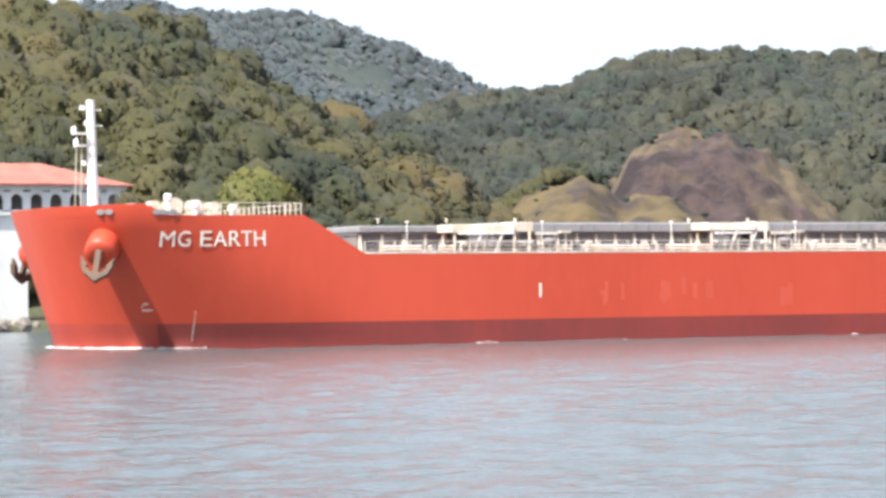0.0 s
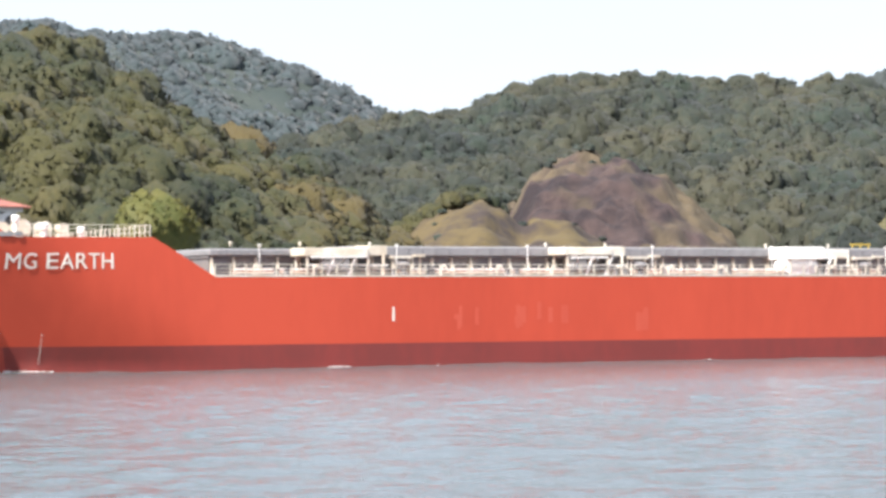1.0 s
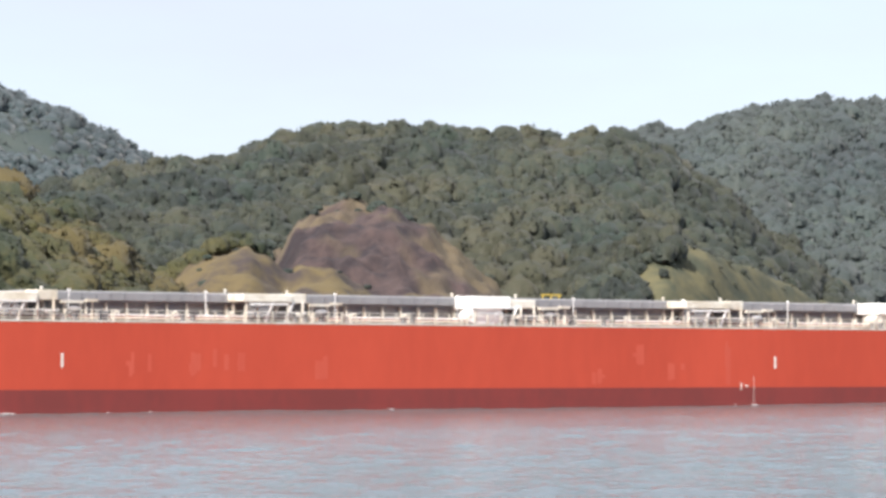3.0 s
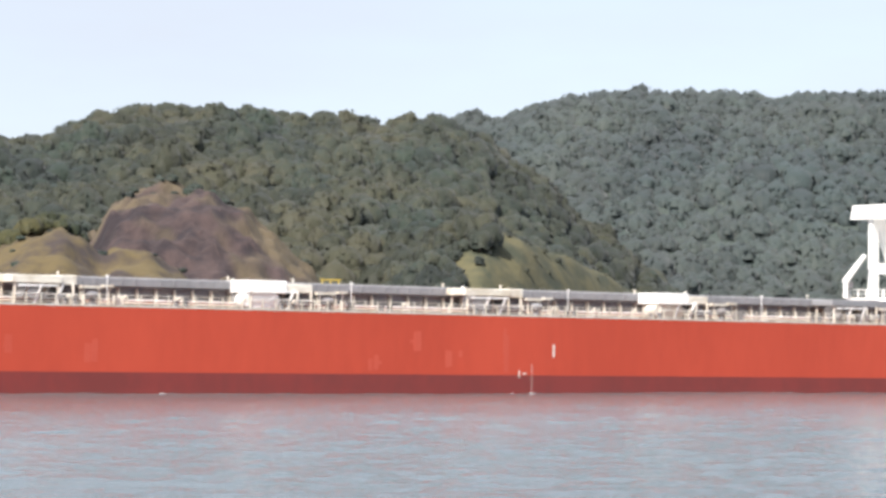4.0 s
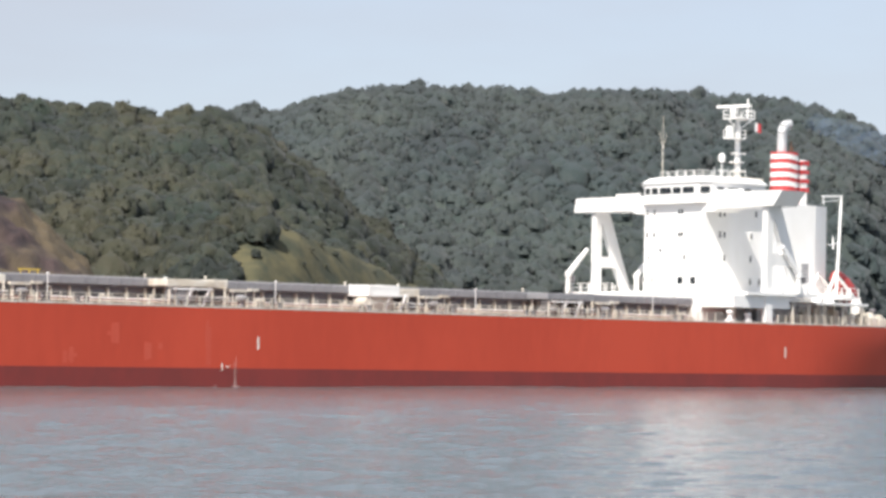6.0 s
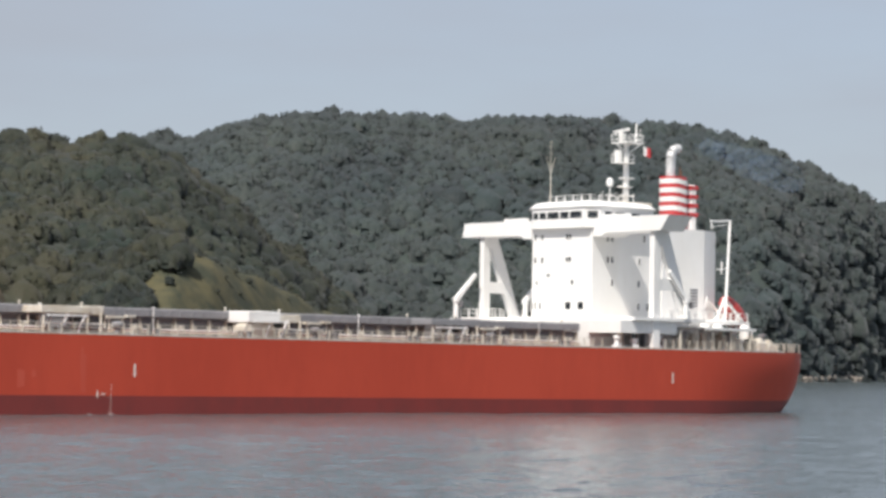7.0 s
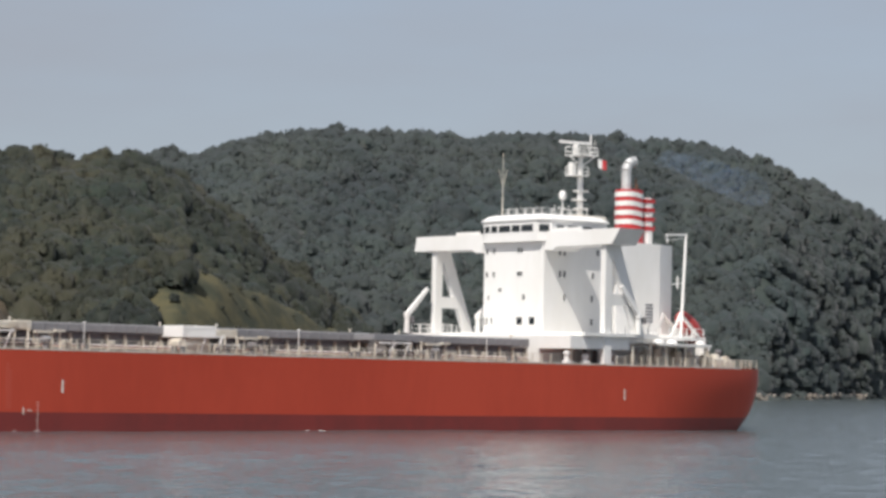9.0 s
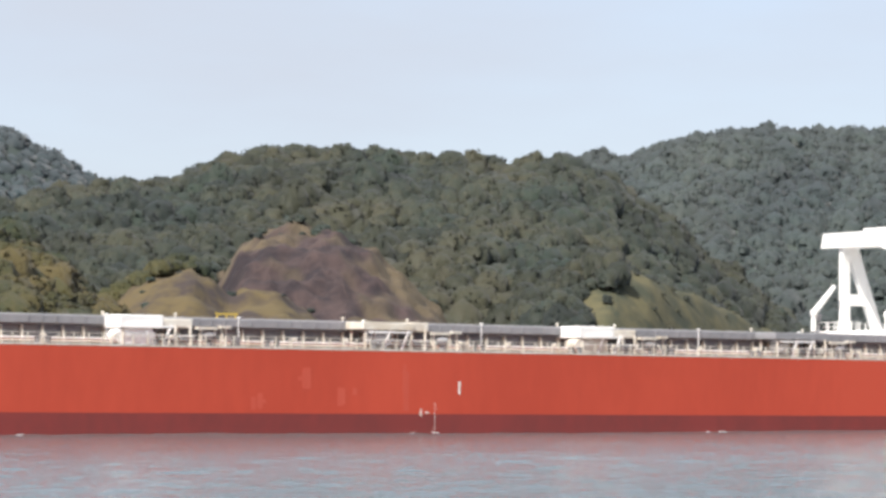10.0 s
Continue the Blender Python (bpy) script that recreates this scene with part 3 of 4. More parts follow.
def plate(name, s0, s1, z0, z1, material, label="", proud=0.02):
    """A flat painted mark that follows the hull."""
    bm = B()
    n = max(1, int((s1 - s0) / 1.5))
    rows = []
    for i in range(n + 1):
        s = s0 + (s1 - s0) * i / n
        rows.append([bm.verts.new(skin(s, z, o)[0]) for z in (z0, z1) for o in (proud, -0.05)])
    for a, b in zip(rows, rows[1:]):
        bm.faces.new((a[0], b[0], b[2], a[2])), bm.faces.new((a[2], b[2], b[3], a[3])), bm.faces.new((a[0], a[1], b[1], b[0]))
    for r in (rows[0], rows[-1]):
        bm.faces.new((r[0], r[2], r[3], r[1]))
    bmesh.ops.recalc_face_normals(bm, faces=bm.faces[:])
    return part(name, bm, material, ship, label)


for s, z in ((43.75, 4.30), (121.05, 4.23), (197.1, 4.32)):
    plate("tug_mark", s - 0.11, s + 0.11, z - 0.62, z + 0.62, MARK, "white upright tug mark")
for s in (118.3, 12.2):
    for k in range(9):
        plate("draught_mark", s, s + 0.09, 0.25 + k * 0.3, 0.36 + k * 0.3, MARK)
for z, a, b in ((2.9, 8.1, 8.9), (3.2, 8.0, 8.15), (3.45, 8.1, 8.5)):
    plate("bulb_mark", a, b, z - 0.06, z + 0.06, MARK)
plate("load_line", 116.7, 116.85, 1.5, 2.2, MARK), plate("load_line", 117.2, 117.7, 1.82, 1.94, MARK)
rs = random.Random(4)
for s0, s1, z0, z1 in ((49.5, 52.5, 2.6, 5.2), (55.5, 56.4, 2.2, 5.2), (57.6, 60.8, 2.6, 5.4), (68.3, 70.4, 2.2, 5.0), (98.5, 99.6, 2.0, 3.8), (103.5, 105.0, 3.6, 6.0), (114.7, 115.3, 1.9, 6.8), (107.0, 110.0, 2.4, 4.6)):
    for k in range(4):
        a = s0 + (s1 - s0) * rs.random()
        w, lo, hi = rs.uniform(0.25, 0.8), z0 + (z1 - z0) * 0.5 * rs.random(), z1 - (z1 - z0) * 0.45 * rs.random()
        plate("scuff", a, a + w, lo, hi, FADED, "paler scuffed paint", 0.004 + 0.004 * k)
# mooring chocks in the bow
for s in (4.0, 4.6, 8.3, 8.9, 9.6):
    p, rz = skin(s, 11.35 if s < 7 else 11.3, 0.05)
    bm = B()
    prism(bm, [(0.40 * math.cos(a), 0.24 * math.sin(a)) for a in [k * math.pi / 5 for k in range(10)]], -0.03, 0.1, "y")
    part("mooring_chock", bm, COAM, ship).matrix_basis = pose(p.x, p.y, p.z, 0, 0, rz)


# ---- anchors ----
def anchor(sign):
    s, z = 4.7, 8.7
    y = MIDY + sign * half(s, z)
    bol = B()
    lathe(bol, [(1.4, -1.2), (1.45, 1.2), (1.38, 1.85), (1.15, 2.1), (0.6, 2.15)], 0, 0, 20)
    turn = Vector((-0.45, sign * 0.75, -0.5)).to_track_quat("Z", "Y").to_matrix().to_4x4()
    body = part("anchor_pocket", bol, HULL, ship, "red rounded anchor bolster")
    body.matrix_basis = Matrix.Translation((s, y, z)) @ turn
    for f in body.data.polygons:
        f.use_smooth = True
    bm = B()
    box(bm, -0.22, 0.22, -0.2, 0.2, -0.2, 2.2, bevel=0.06)
    prism(bm, [(-1.15, 1.0), (-0.85, 1.75), (0, 2.35), (0.85, 1.75), (1.15, 1.0), (0.7, 1.35), (0.35, 1.7), (-0.35, 1.7), (-0.7, 1.35)], -0.3, 0.3, "y")
    prism(bm, [(-1.2, 0.5), (-0.95, 1.3), (-0.6, 1.25)], -0.25, 0.25, "y")
    prism(bm, [(1.2, 0.5), (0.95, 1.3), (0.6, 1.25)], -0.25, 0.25, "y")
    a = part("anchor", bm, DARK, ship, "rusty dark stockless anchor in its pocket")
    d = Vector((-0.22, sign * 0.25, -0.94)).normalized()
    out = Vector((-0.4, sign * 0.9, 0))
    side = out.cross(d).normalized()
    out = d.cross(side)
    turn = Matrix((side, out, d)).transposed().to_4x4()
    a.matrix_basis = Matrix.Translation(Vector((s, y, z)) + Vector((-0.95, sign * 1.65, -0.55))) @ turn @ Matrix.Scale(1.25, 4)


anchor(-1), anchor(1)


# ---- rails ----
def railing(points, parent, height=1.05, gap=1.5, material=CREAM, bars=3):
    """Posts and bars along a line on a deck."""
    bm = B()
    box(bm, -0.05, 0.05, -0.05, 0.05, 0, height)
    first = None
    for a, b in zip(points, points[1:]):
        a, b = Vector(a), Vector(b)
        n = max(1, round((b - a).length / gap))
        for i in range(n):
            p = a.lerp(b, i / n)
            if first is None:
                first = part("rail_post", bm, material, parent)
                first.location = p
            else:
                again(first, "rail_post", p.x, p.y, p.z, parent)
    for k in range(bars):
        h = height * (k + 1) / bars
        for a, b in zip(points, points[1:]):
            bm = B()
            bar(bm, Vector(a) + Vector((0, 0, h)), Vector(b) + Vector((0, 0, h)), 0.03 if k < bars - 1 else 0.04)
            part("rail_bar", bm, material, parent)


def edge(s0, s1, z, n, inset=0.25):
    return [(s0 + (s1 - s0) * i / n, MIDY - half(s0 + (s1 - s0) * i / n, z) + inset, z) for i in range(n + 1)]


railing(edge(27, 187, DECKZ, 16), ship)
railing(edge(196, 223, DECKZ, 10) + [(224.2, 9, DECKZ), (224.3, 23.2, DECKZ)], ship)
railing(edge(9.5, 21.2, FOCZ, 4), ship)
railing([(21.2, 0.4, FOCZ), (21.2, 31.8, FOCZ)], ship, bars=2)
railing([(9.5, 31.6, FOCZ), (21.2, 31.9, FOCZ)], ship, bars=2)

# ---- hatches ----
GAPS = [(36.2, 44.4), (62.3, 68.9), (86.7, 94.2), (111.8, 119.2), (136.7, 144.0), (161.6, 168.9)]
HATCH = [(28.6, 39.5)] + [(a[1] - 2.2, b[0] + 2.2) for a, b in zip(GAPS, GAPS[1:])] + [(166.6, 187.5)]
stay_mesh = None
for k, (a, b) in enumerate(HATCH):
    bm = B()
    box(bm, a, b, 6.6, 25.6, DECKZ, 9.55)
    box(bm, a - 0.1, b + 0.1, 6.35, 25.85, 9.4, 9.56)
    hatch = part("hatch", bm, COAM, ship, "dark steel hatch coaming")
    for i in range(2):
        x0, x1 = a + (b - a) * i / 2 + 0.04, a + (b - a) * (i + 1) / 2 - 0.04
        bm = B()
        box(bm, x0 - 0.15, x1 + 0.11, 6.0, 26.2, 9.62, 10.52 if k else 10.25, bevel=0.09)
        for j in range(1, 8):
            x = x0 + (x1 - x0) * j / 8
            box(bm, x - 0.05, x + 0.05, 5.94, 6.0, 9.7, 10.4 if k else 10.15)
        part("hatch_cover", bm, GREY, hatch, "grey steel folding hatch cover")
    m = max(3, round((b - a) / 2.1))
    for i in range(m + 1):
        x = a + 0.2 + (b - a - 0.4) * i / m
        if stay_mesh is None:
            bm = B()
            prism(bm, [(5.8, DECKZ), (6.6, DECKZ), (6.6, 9.5), (6.25, 9.5), (6.15, 8.9)], -0.07, 0.07, "x")
            stay_mesh = part("coaming_stay", bm, CREAM, hatch, "cream coaming stay")
            stay_mesh.location.x = x
        else:
            again(stay_mesh, "coaming_stay", x, 0, 0, hatch)
    for x in (a + 2.2, b - 2.0):
        bm = B()
        lathe(bm, [(0.09, 10.5), (0.09, 10.75), (0.17, 10.78), (0.12, 10.92)], x, 7.0, 8)
        part("cover_vent", bm, CREAM, hatch)

# ---- deck houses and gear between the hatches ----
for k, (a, b) in enumerate(GAPS):
    bm = B()
    solid = k in (2, 4)
    mate = WHITE if solid else (CREAM if k < 5 else GREY)
    if solid:
        w = a + (b - a) * 0.57
        box(bm, a, w, 2.6, 7.5, 9.35, 10.55, bevel=0.06)
        house = part("deck_house", bm, mate, ship, "white painted cross-deck house")
        bm = B()
        box(bm, w + 0.02, b, 3.2, 7.5, 9.45, 10.28, bevel=0.06)
        part("annex", bm, CREAM, house, "cream painted lower box")
        bm = B()
        prism(bm, [(a + 0.5 + 0.9 * math.cos(t), 8.62 + 0.7 * math.sin(t)) for t in [math.pi / 2 + j * math.pi / 6 for j in range(7)]]
              + [(a + 3.1 + 0.5 * math.cos(t), 8.62 + 0.7 * math.sin(t)) for t in [-math.pi / 2 + j * math.pi / 6 for j in range(7)]], 2.8, 4.6, "y")
        part("tank", bm, WHITE, house, "white rounded tank") if k == 2 else part("locker", bm, CREAM, house)
    else:
        box(bm, a, b - (b - a) * 0.24, 2.6, 6.2, 9.72 if k else 9.55, 10.42 if k else 10.28, bevel=0.05)
        box(bm, b - (b - a) * 0.24 + 0.02, b, 2.9, 6.2, 9.60, 10.50, bevel=0.05)
        house = part("deck_house", bm, mate, ship, "cream painted raised cross-deck box")
    for j, (x, lean) in enumerate(((a + 0.4, 0), (a + 2.3, 0.8), (a + 4.3, 0.9), (b - 1.9, 0), (b - 0.4, 0))):
        for y in (2.8, 5.6):
            bm = B()
            bar(bm, (x, y, DECKZ), (x + lean, y, 9.7), 0.13)
            part("leg", bm, WHITE if lean else CREAM, house)
    for p, q, w in (((a + 0.6, 2.4, 9.45), (b - 2.2, 2.4, 9.5), 0.12), ((a + 0.4, 2.7, 8.7), (b, 2.7, 8.7), 0.07)):
        bm = B()
        bar(bm, p, q, w)
        part("pipe", bm, WHITE, house)
    # pipe rack aft of the house
    bm = B()
    for x in (b + 0.7, b + 2.2, b + 3.3):
        bar(bm, (x, 3.0, DECKZ), (x, 3.0, 9.6), 0.11)
    box(bm, b + 0.3, b + 2.4, 2.7, 3.4, 9.35, 9.6)
    box(bm, b + 2.7, b + 3.7, 2.7, 3.4, 9.5, 9.72)
    rack = part("pipe_rack", bm, CREAM, ship, "cream steel pipe rack")
    bm = B()
    lathe(bm, [(0.3, DECKZ), (0.3, 8.5), (0.62, 8.55), (0.66, 8.85), (0.3, 9.05)], b + 1.45, 2.6, 12)
    part("ventilator", bm, COAM if k != 3 else GREY, rack, "grey mushroom ventilator")
    bm = B()
    box(bm, b + 4.3, b + 5.0, 3.4, 4.0, DECKZ, 8.7, bevel=0.05)
    part("valve_box", bm, CREAM if k % 2 else COAM, rack)
# pipes and fittings along the side deck
for y, z, w, m in ((4.2, 8.05, 0.11, CREAM), (4.7, 8.1, 0.16, DECK), (3.6, 8.35, 0.06, WHITE)):
    bm = B()
    bar(bm, (30, y, z), (186, y, z), w, sides=6)
    part("deck_pipe", bm, m, ship)
head = None
for k in range(26):
    x = 31 + k * 6.05
    if head is None:
        bm = B()
        bar(bm, (0, 0, DECKZ), (0, 0, 8.5), 0.1, sides=6)
        bar(bm, (0, 0, 8.5), (0.3, 0, 8.7), 0.12, sides=6), bar(bm, (0.3, 0, 8.7), (0.5, 0, 8.45), 0.14, sides=6)
        head = part("air_pipe", bm, CREAM, ship)
        head.location = (x, 1.5, 0)
    else:
        again(head, "air_pipe", x, 1.5 + 0.9 * (k % 3), 0, ship)
bollard = None
for k in range(14):
    x = 33.5 + k * 11.3
    if bollard is None:
        bm = B()
        lathe(bm, [(0.28, DECKZ), (0.24, 8.25), (0.32, 8.3), (0.3, 8.42)], -0.5, 0, 10)
        lathe(bm, [(0.28, DECKZ), (0.24, 8.25), (0.32, 8.3), (0.3, 8.42)], 0.5, 0, 10)
        bollard = part("bollard", bm, COAM, ship, "dark steel double bollard")
        bollard.location = (x, 1.1, 0)
    else:
        again(bollard, "bollard", x, 1.1, 0, ship)
lamp = None
for k in range(12):
    x = 33 + k * 13.4
    if lamp is None:
        bm = B()
        bar(bm, (0, 0, DECKZ), (0, 0, 10.6), 0.045, sides=6)
        box(bm, -0.14, 0.14, -0.1, 0.1, 10.5, 10.66, bevel=0.02)
        lamp = part("deck_lamp", bm, WHITE, ship, "white deck lamp post")
        lamp.location = (x, 5.4, 0)
    else:
        again(lamp, "deck_lamp", x, 5.4, 0, ship)
# yellow crane rest on the fourth hatch
bm = B()
for x in (102.4, 103.4, 104.4):
    bar(bm, (x, 15, 10.5), (x, 15, 11.15), 0.08)
bar(bm, (102.2, 15, 11.15), (104.6, 15, 11.15), 0.1)
part("hose_saddle", bm, mat("yellow_paint", (0.6, 0.42, 0.06), 0.5), ship, "yellow steel saddle")


# ---- forecastle gear ----
def mast_fore():
    bm = B()
    bar(bm, (6.75, MIDY, FOCZ), (6.5, MIDY, 21.9), 0.52, sides=10, w2=0.36)
    m = part("foremast", bm, WHITE, ship, "white steel foremast with lamps")
    for z, l, r in ((21.0, 0.9, 0.9), (19.6, 0.5, 1.0), (18.9, 1.7, 0.4), (17.8, 1.5, 0.4), (16.0, 0.8, 0.9), (14.3, 0.4, 0.4)):
        bm = B()
        bar(bm, (6.6 - l, MIDY, z), (6.6 + r, MIDY, z), 0.07)
        if l > 1.2:
            box(bm, 6.6 - l, 6.0, MIDY - 0.7, MIDY + 0.7, z - 0.12, z)
            box(bm, 6.6 - l, 6.6 - l + 0.06, MIDY - 0.7, MIDY + 0.7, z, z + 0.6)
        box(bm, 6.6 - l - 0.15, 6.6 - l + 0.25, MIDY - 0.2, MIDY + 0.2, z, z + 0.4)
        part("lamp_bracket", bm, WHITE, m)
    bm = B()
    bar(bm, (5.2, MIDY, 18.8), (5.0, MIDY, FOCZ), 0.035)
    bar(bm, (5.7, MIDY, 18.8), (5.5, MIDY, FOCZ), 0.035)
    part("ladder", bm, CREAM, m)


mast_fore()
for x, y, r in ((10.5, 9, 0.55), (12.3, 9, 0.8), (14.6, 10, 0.65), (11.4, 20, 0.7), (16.0, 9, 0.45)):
    bm = B()
    prism(bm, [(x + r * math.cos(t), FOCZ + 1.0 + r * math.sin(t)) for t in [j * math.pi / 8 for j in range(16)]], y, y + 0.12, "y")
    prism(bm, [(x + r * math.cos(t), FOCZ + 1.0 + r * math.sin(t)) for t in [j * math.pi / 8 for j in range(16)]], y + 1.6, y + 1.72, "y")
    prism(bm, [(x + r * 0.7 * math.cos(t), FOCZ + 1.0 + r * 0.7 * math.sin(t)) for t in [j * math.pi / 6 for j in range(12)]], y + 0.12, y + 1.6, "y")
    box(bm, x - 0.5, x + 0.5, y - 0.3, y + 2.0, FOCZ, FOCZ + 0.5)
    part("mooring_winch", bm, [CREAM], ship, "cream mooring winch drum")
for x, y, h in ((11.4, 8, 2.1), (13.9, 8, 1.4), (14.4, 9.5, 1.5), (17.0, 7, 1.1)):
    bm = B()
    lathe(bm, [(0.22, FOCZ), (0.22, FOCZ + h - 0.6), (0.36, FOCZ + h - 0.55), (0.38, FOCZ + h - 0.15), (0.25, FOCZ + h)], x, y, 12)
    part("ventilator", bm, WHITE, ship, "white mushroom ventilator")

# ---- accommodation ----
UPZ = 11.35
bm = B()
prism(bm, [(191.0, 0.4), (203.0, 0.4), (203.4, 6.0), (217.0, 6.0), (217.0, 26.2), (203.4, 26.2), (203.0, 31.85), (191.0, 31.85)], UPZ - 0.35, UPZ + 0.05, "z")
part("upper_deck", bm, WHITE, ship, "white upper deck slab")
bm = B()
prism(bm, [(203.1, 0.5), (212.6, 0.9), (213.4, 5.98), (203.5, 5.98)], 10.15, 10.45, "z")
part("mooring_deck_cover", bm, WHITE, ship, "white lower deck slab")
bm = B()
box(bm, 189.6, 212, 6.5, 25.7, DECKZ, UPZ - 0.36)
box(bm, 189.2, 198.6, 0.9, 6.48, 9.5, UPZ - 0.37)
lower = part("lower_house", bm, WHITE, ship, "white lower deck house")
for x in (198, 199.6):
    bm = B()
    box(bm, x, x + 0.8, 6.42, 6.5, DECKZ + 0.1, DECKZ + 2.1)
    part("door", bm, COAM, lower)
pier = None
for x in (199.2, 202.4, 205.2, 208.4, 211.8):
    bm = B()
    bar(bm, (0, 0, DECKZ), (0, 0, 10.2), 0.16, sides=8)
    if pier is None:
        pier = part("deck_pillar", bm, CREAM, ship)
        pier.location = (x, 0.9, 0)
    else:
        again(pier, "deck_pillar", x, 1.2, 0, ship)
for x, y, w, h in ((203, 2.4, 1.2, 1.5), (205.5, 3, 1.6, 1.2), (208, 2.2, 0.9, 1.9), (210.6, 3, 1.5, 1.4), (213.6, 2.5, 1.0, 1.6), (217.5, 5, 1.8, 1.3), (220.5, 6, 1.4, 1.1), (223.5, 8.5, 1.5, 1.0)):
    bm = B()
    box(bm, x, x + w, y, y + 1.4, DECKZ, DECKZ + h, bevel=0.12)
    lathe(bm, [(w * 0.3, DECKZ + h), (w * 0.3, DECKZ + h + 0.4), (w * 0.15, DECKZ + h + 0.5)], x + w / 2, y + 0.7, 10)
    part("stern_winch", bm, CREAM, ship, "cream mooring gear")
for k, (x, y) in enumerate(((189.5, 1.4), (190.9, 2.2), (192.2, 1.2), (193.3, 2.4), (196.2, 1.3), (197.0, 2.6), (199.0, 3.2), (200.8, 1.6), (202.0, 3.4), (204.4, 1.7), (206.6, 3.6), (209.2, 2.0), (212.4, 3.0), (214.9, 3.6), (216.4, 4.4), (218.8, 5.2), (222.0, 7.4))):
    h = (1.5, 2.1, 1.2, 2.3)[k % 4]
    bm = B()
    box(bm, x - 0.45, x + 0.45, y, y + 0.8, DECKZ, DECKZ + 0.4, bevel=0.05)
    lathe(bm, [(0.3, DECKZ + 0.4), (0.3, DECKZ + h - 0.4), (0.46, DECKZ + h - 0.36), (0.46, DECKZ + h - 0.1), (0.25, DECKZ + h)], x, y + 0.4, 10)
    part("ventilator", bm, (WHITE, CREAM, WHITE, COAM)[k % 4], ship)
# tank towers under the aft deck
for x in (207.3, 209.6, 214.6):
    bm = B()
    lathe(bm, [(0.7, DECKZ), (0.7, 10.6), (0.5, 10.95)], x, 4.6, 14)
    part("vent_trunk", bm, WHITE, ship)

ACC = (193.95, 204.6, 10.8, 21.45)
bm = B()
box(bm, ACC[0], ACC[1], ACC[2], ACC[3], UPZ, 22.3, bevel=0.12)
house = part("accommodation", bm, WHITE, ship, "tall white accommodation block")


def pane(face, u, z, w, h):
    bm = B()
    if face == "front":
        box(bm, ACC[0] - 0.03, ACC[0] + 0.05, u - w / 2, u + w / 2, z - h / 2, z + h / 2)
    else:
        box(bm, u - w / 2, u + w / 2, ACC[2] - 0.03, ACC[2] + 0.05, z - h / 2, z + h / 2)
    p = part("window", bm, GLASS, house, "dark square window")
    bm = B()
    for d in (-1, 1):
        if face == "front":
            box(bm, ACC[0] - 0.06, ACC[0] + 0.02, u + d * (w / 2 + 0.05) - 0.05, u + d * (w / 2 + 0.05) + 0.05, z - h / 2 - 0.1, z + h / 2 + 0.1)
            box(bm, ACC[0] - 0.07, ACC[0] + 0.02, u - w / 2, u + w / 2, z + d * (h / 2 + 0.05) - 0.05, z + d * (h / 2 + 0.05) + 0.05)
        else:
            box(bm, u + d * (w / 2 + 0.05) - 0.05, u + d * (w / 2 + 0.05) + 0.05, ACC[2] - 0.06, ACC[2] + 0.02, z - h / 2 - 0.1, z + h / 2 + 0.1)
            box(bm, u - w / 2, u + w / 2, ACC[2] - 0.07, ACC[2] + 0.02, z + d * (h / 2 + 0.05) - 0.05, z + d * (h / 2 + 0.05) + 0.05)
    part("window_frame", bm, WHITE, p)


for u, z, w, h in ((20.75, 21.3, 0.32, 0.6), (19.5, 21.3, 0.32, 0.6), (15.1, 21.3, 0.42, 0.5), (14.6, 21.3, 0.42, 0.5), (15.1, 18.5, 0.42, 0.5), (14.6, 18.5, 0.42, 0.5),
                   (20.75, 18.5, 0.36, 0.6), (19.5, 18.5, 0.36, 0.6), (18.36, 16.6, 0.45, 0.4), (14.12, 15.7, 0.4, 0.6), (20.4, 15.7, 0.25, 0.5),
                   (21.2, 12.85, 0.26, 0.9), (20.6, 12.85, 0.26, 0.9), (19.75, 12.85, 0.3, 0.9), (14.8, 12.85, 1.0, 0.9), (12.6, 12.85, 1.0, 0.9)):
    pane("front", u, z, w, h)
for u, z in ((196.6, 21.1), (197.35, 21.1), (196.65, 18.5), (197.4, 18.5), (197.4, 15.7), (202.9, 21.3), (202.1, 18.5), (202.0, 15.7), (202.0, 12.9), (203.6, 12.9)):
    pane("side", u, z, 0.34, 0.75)

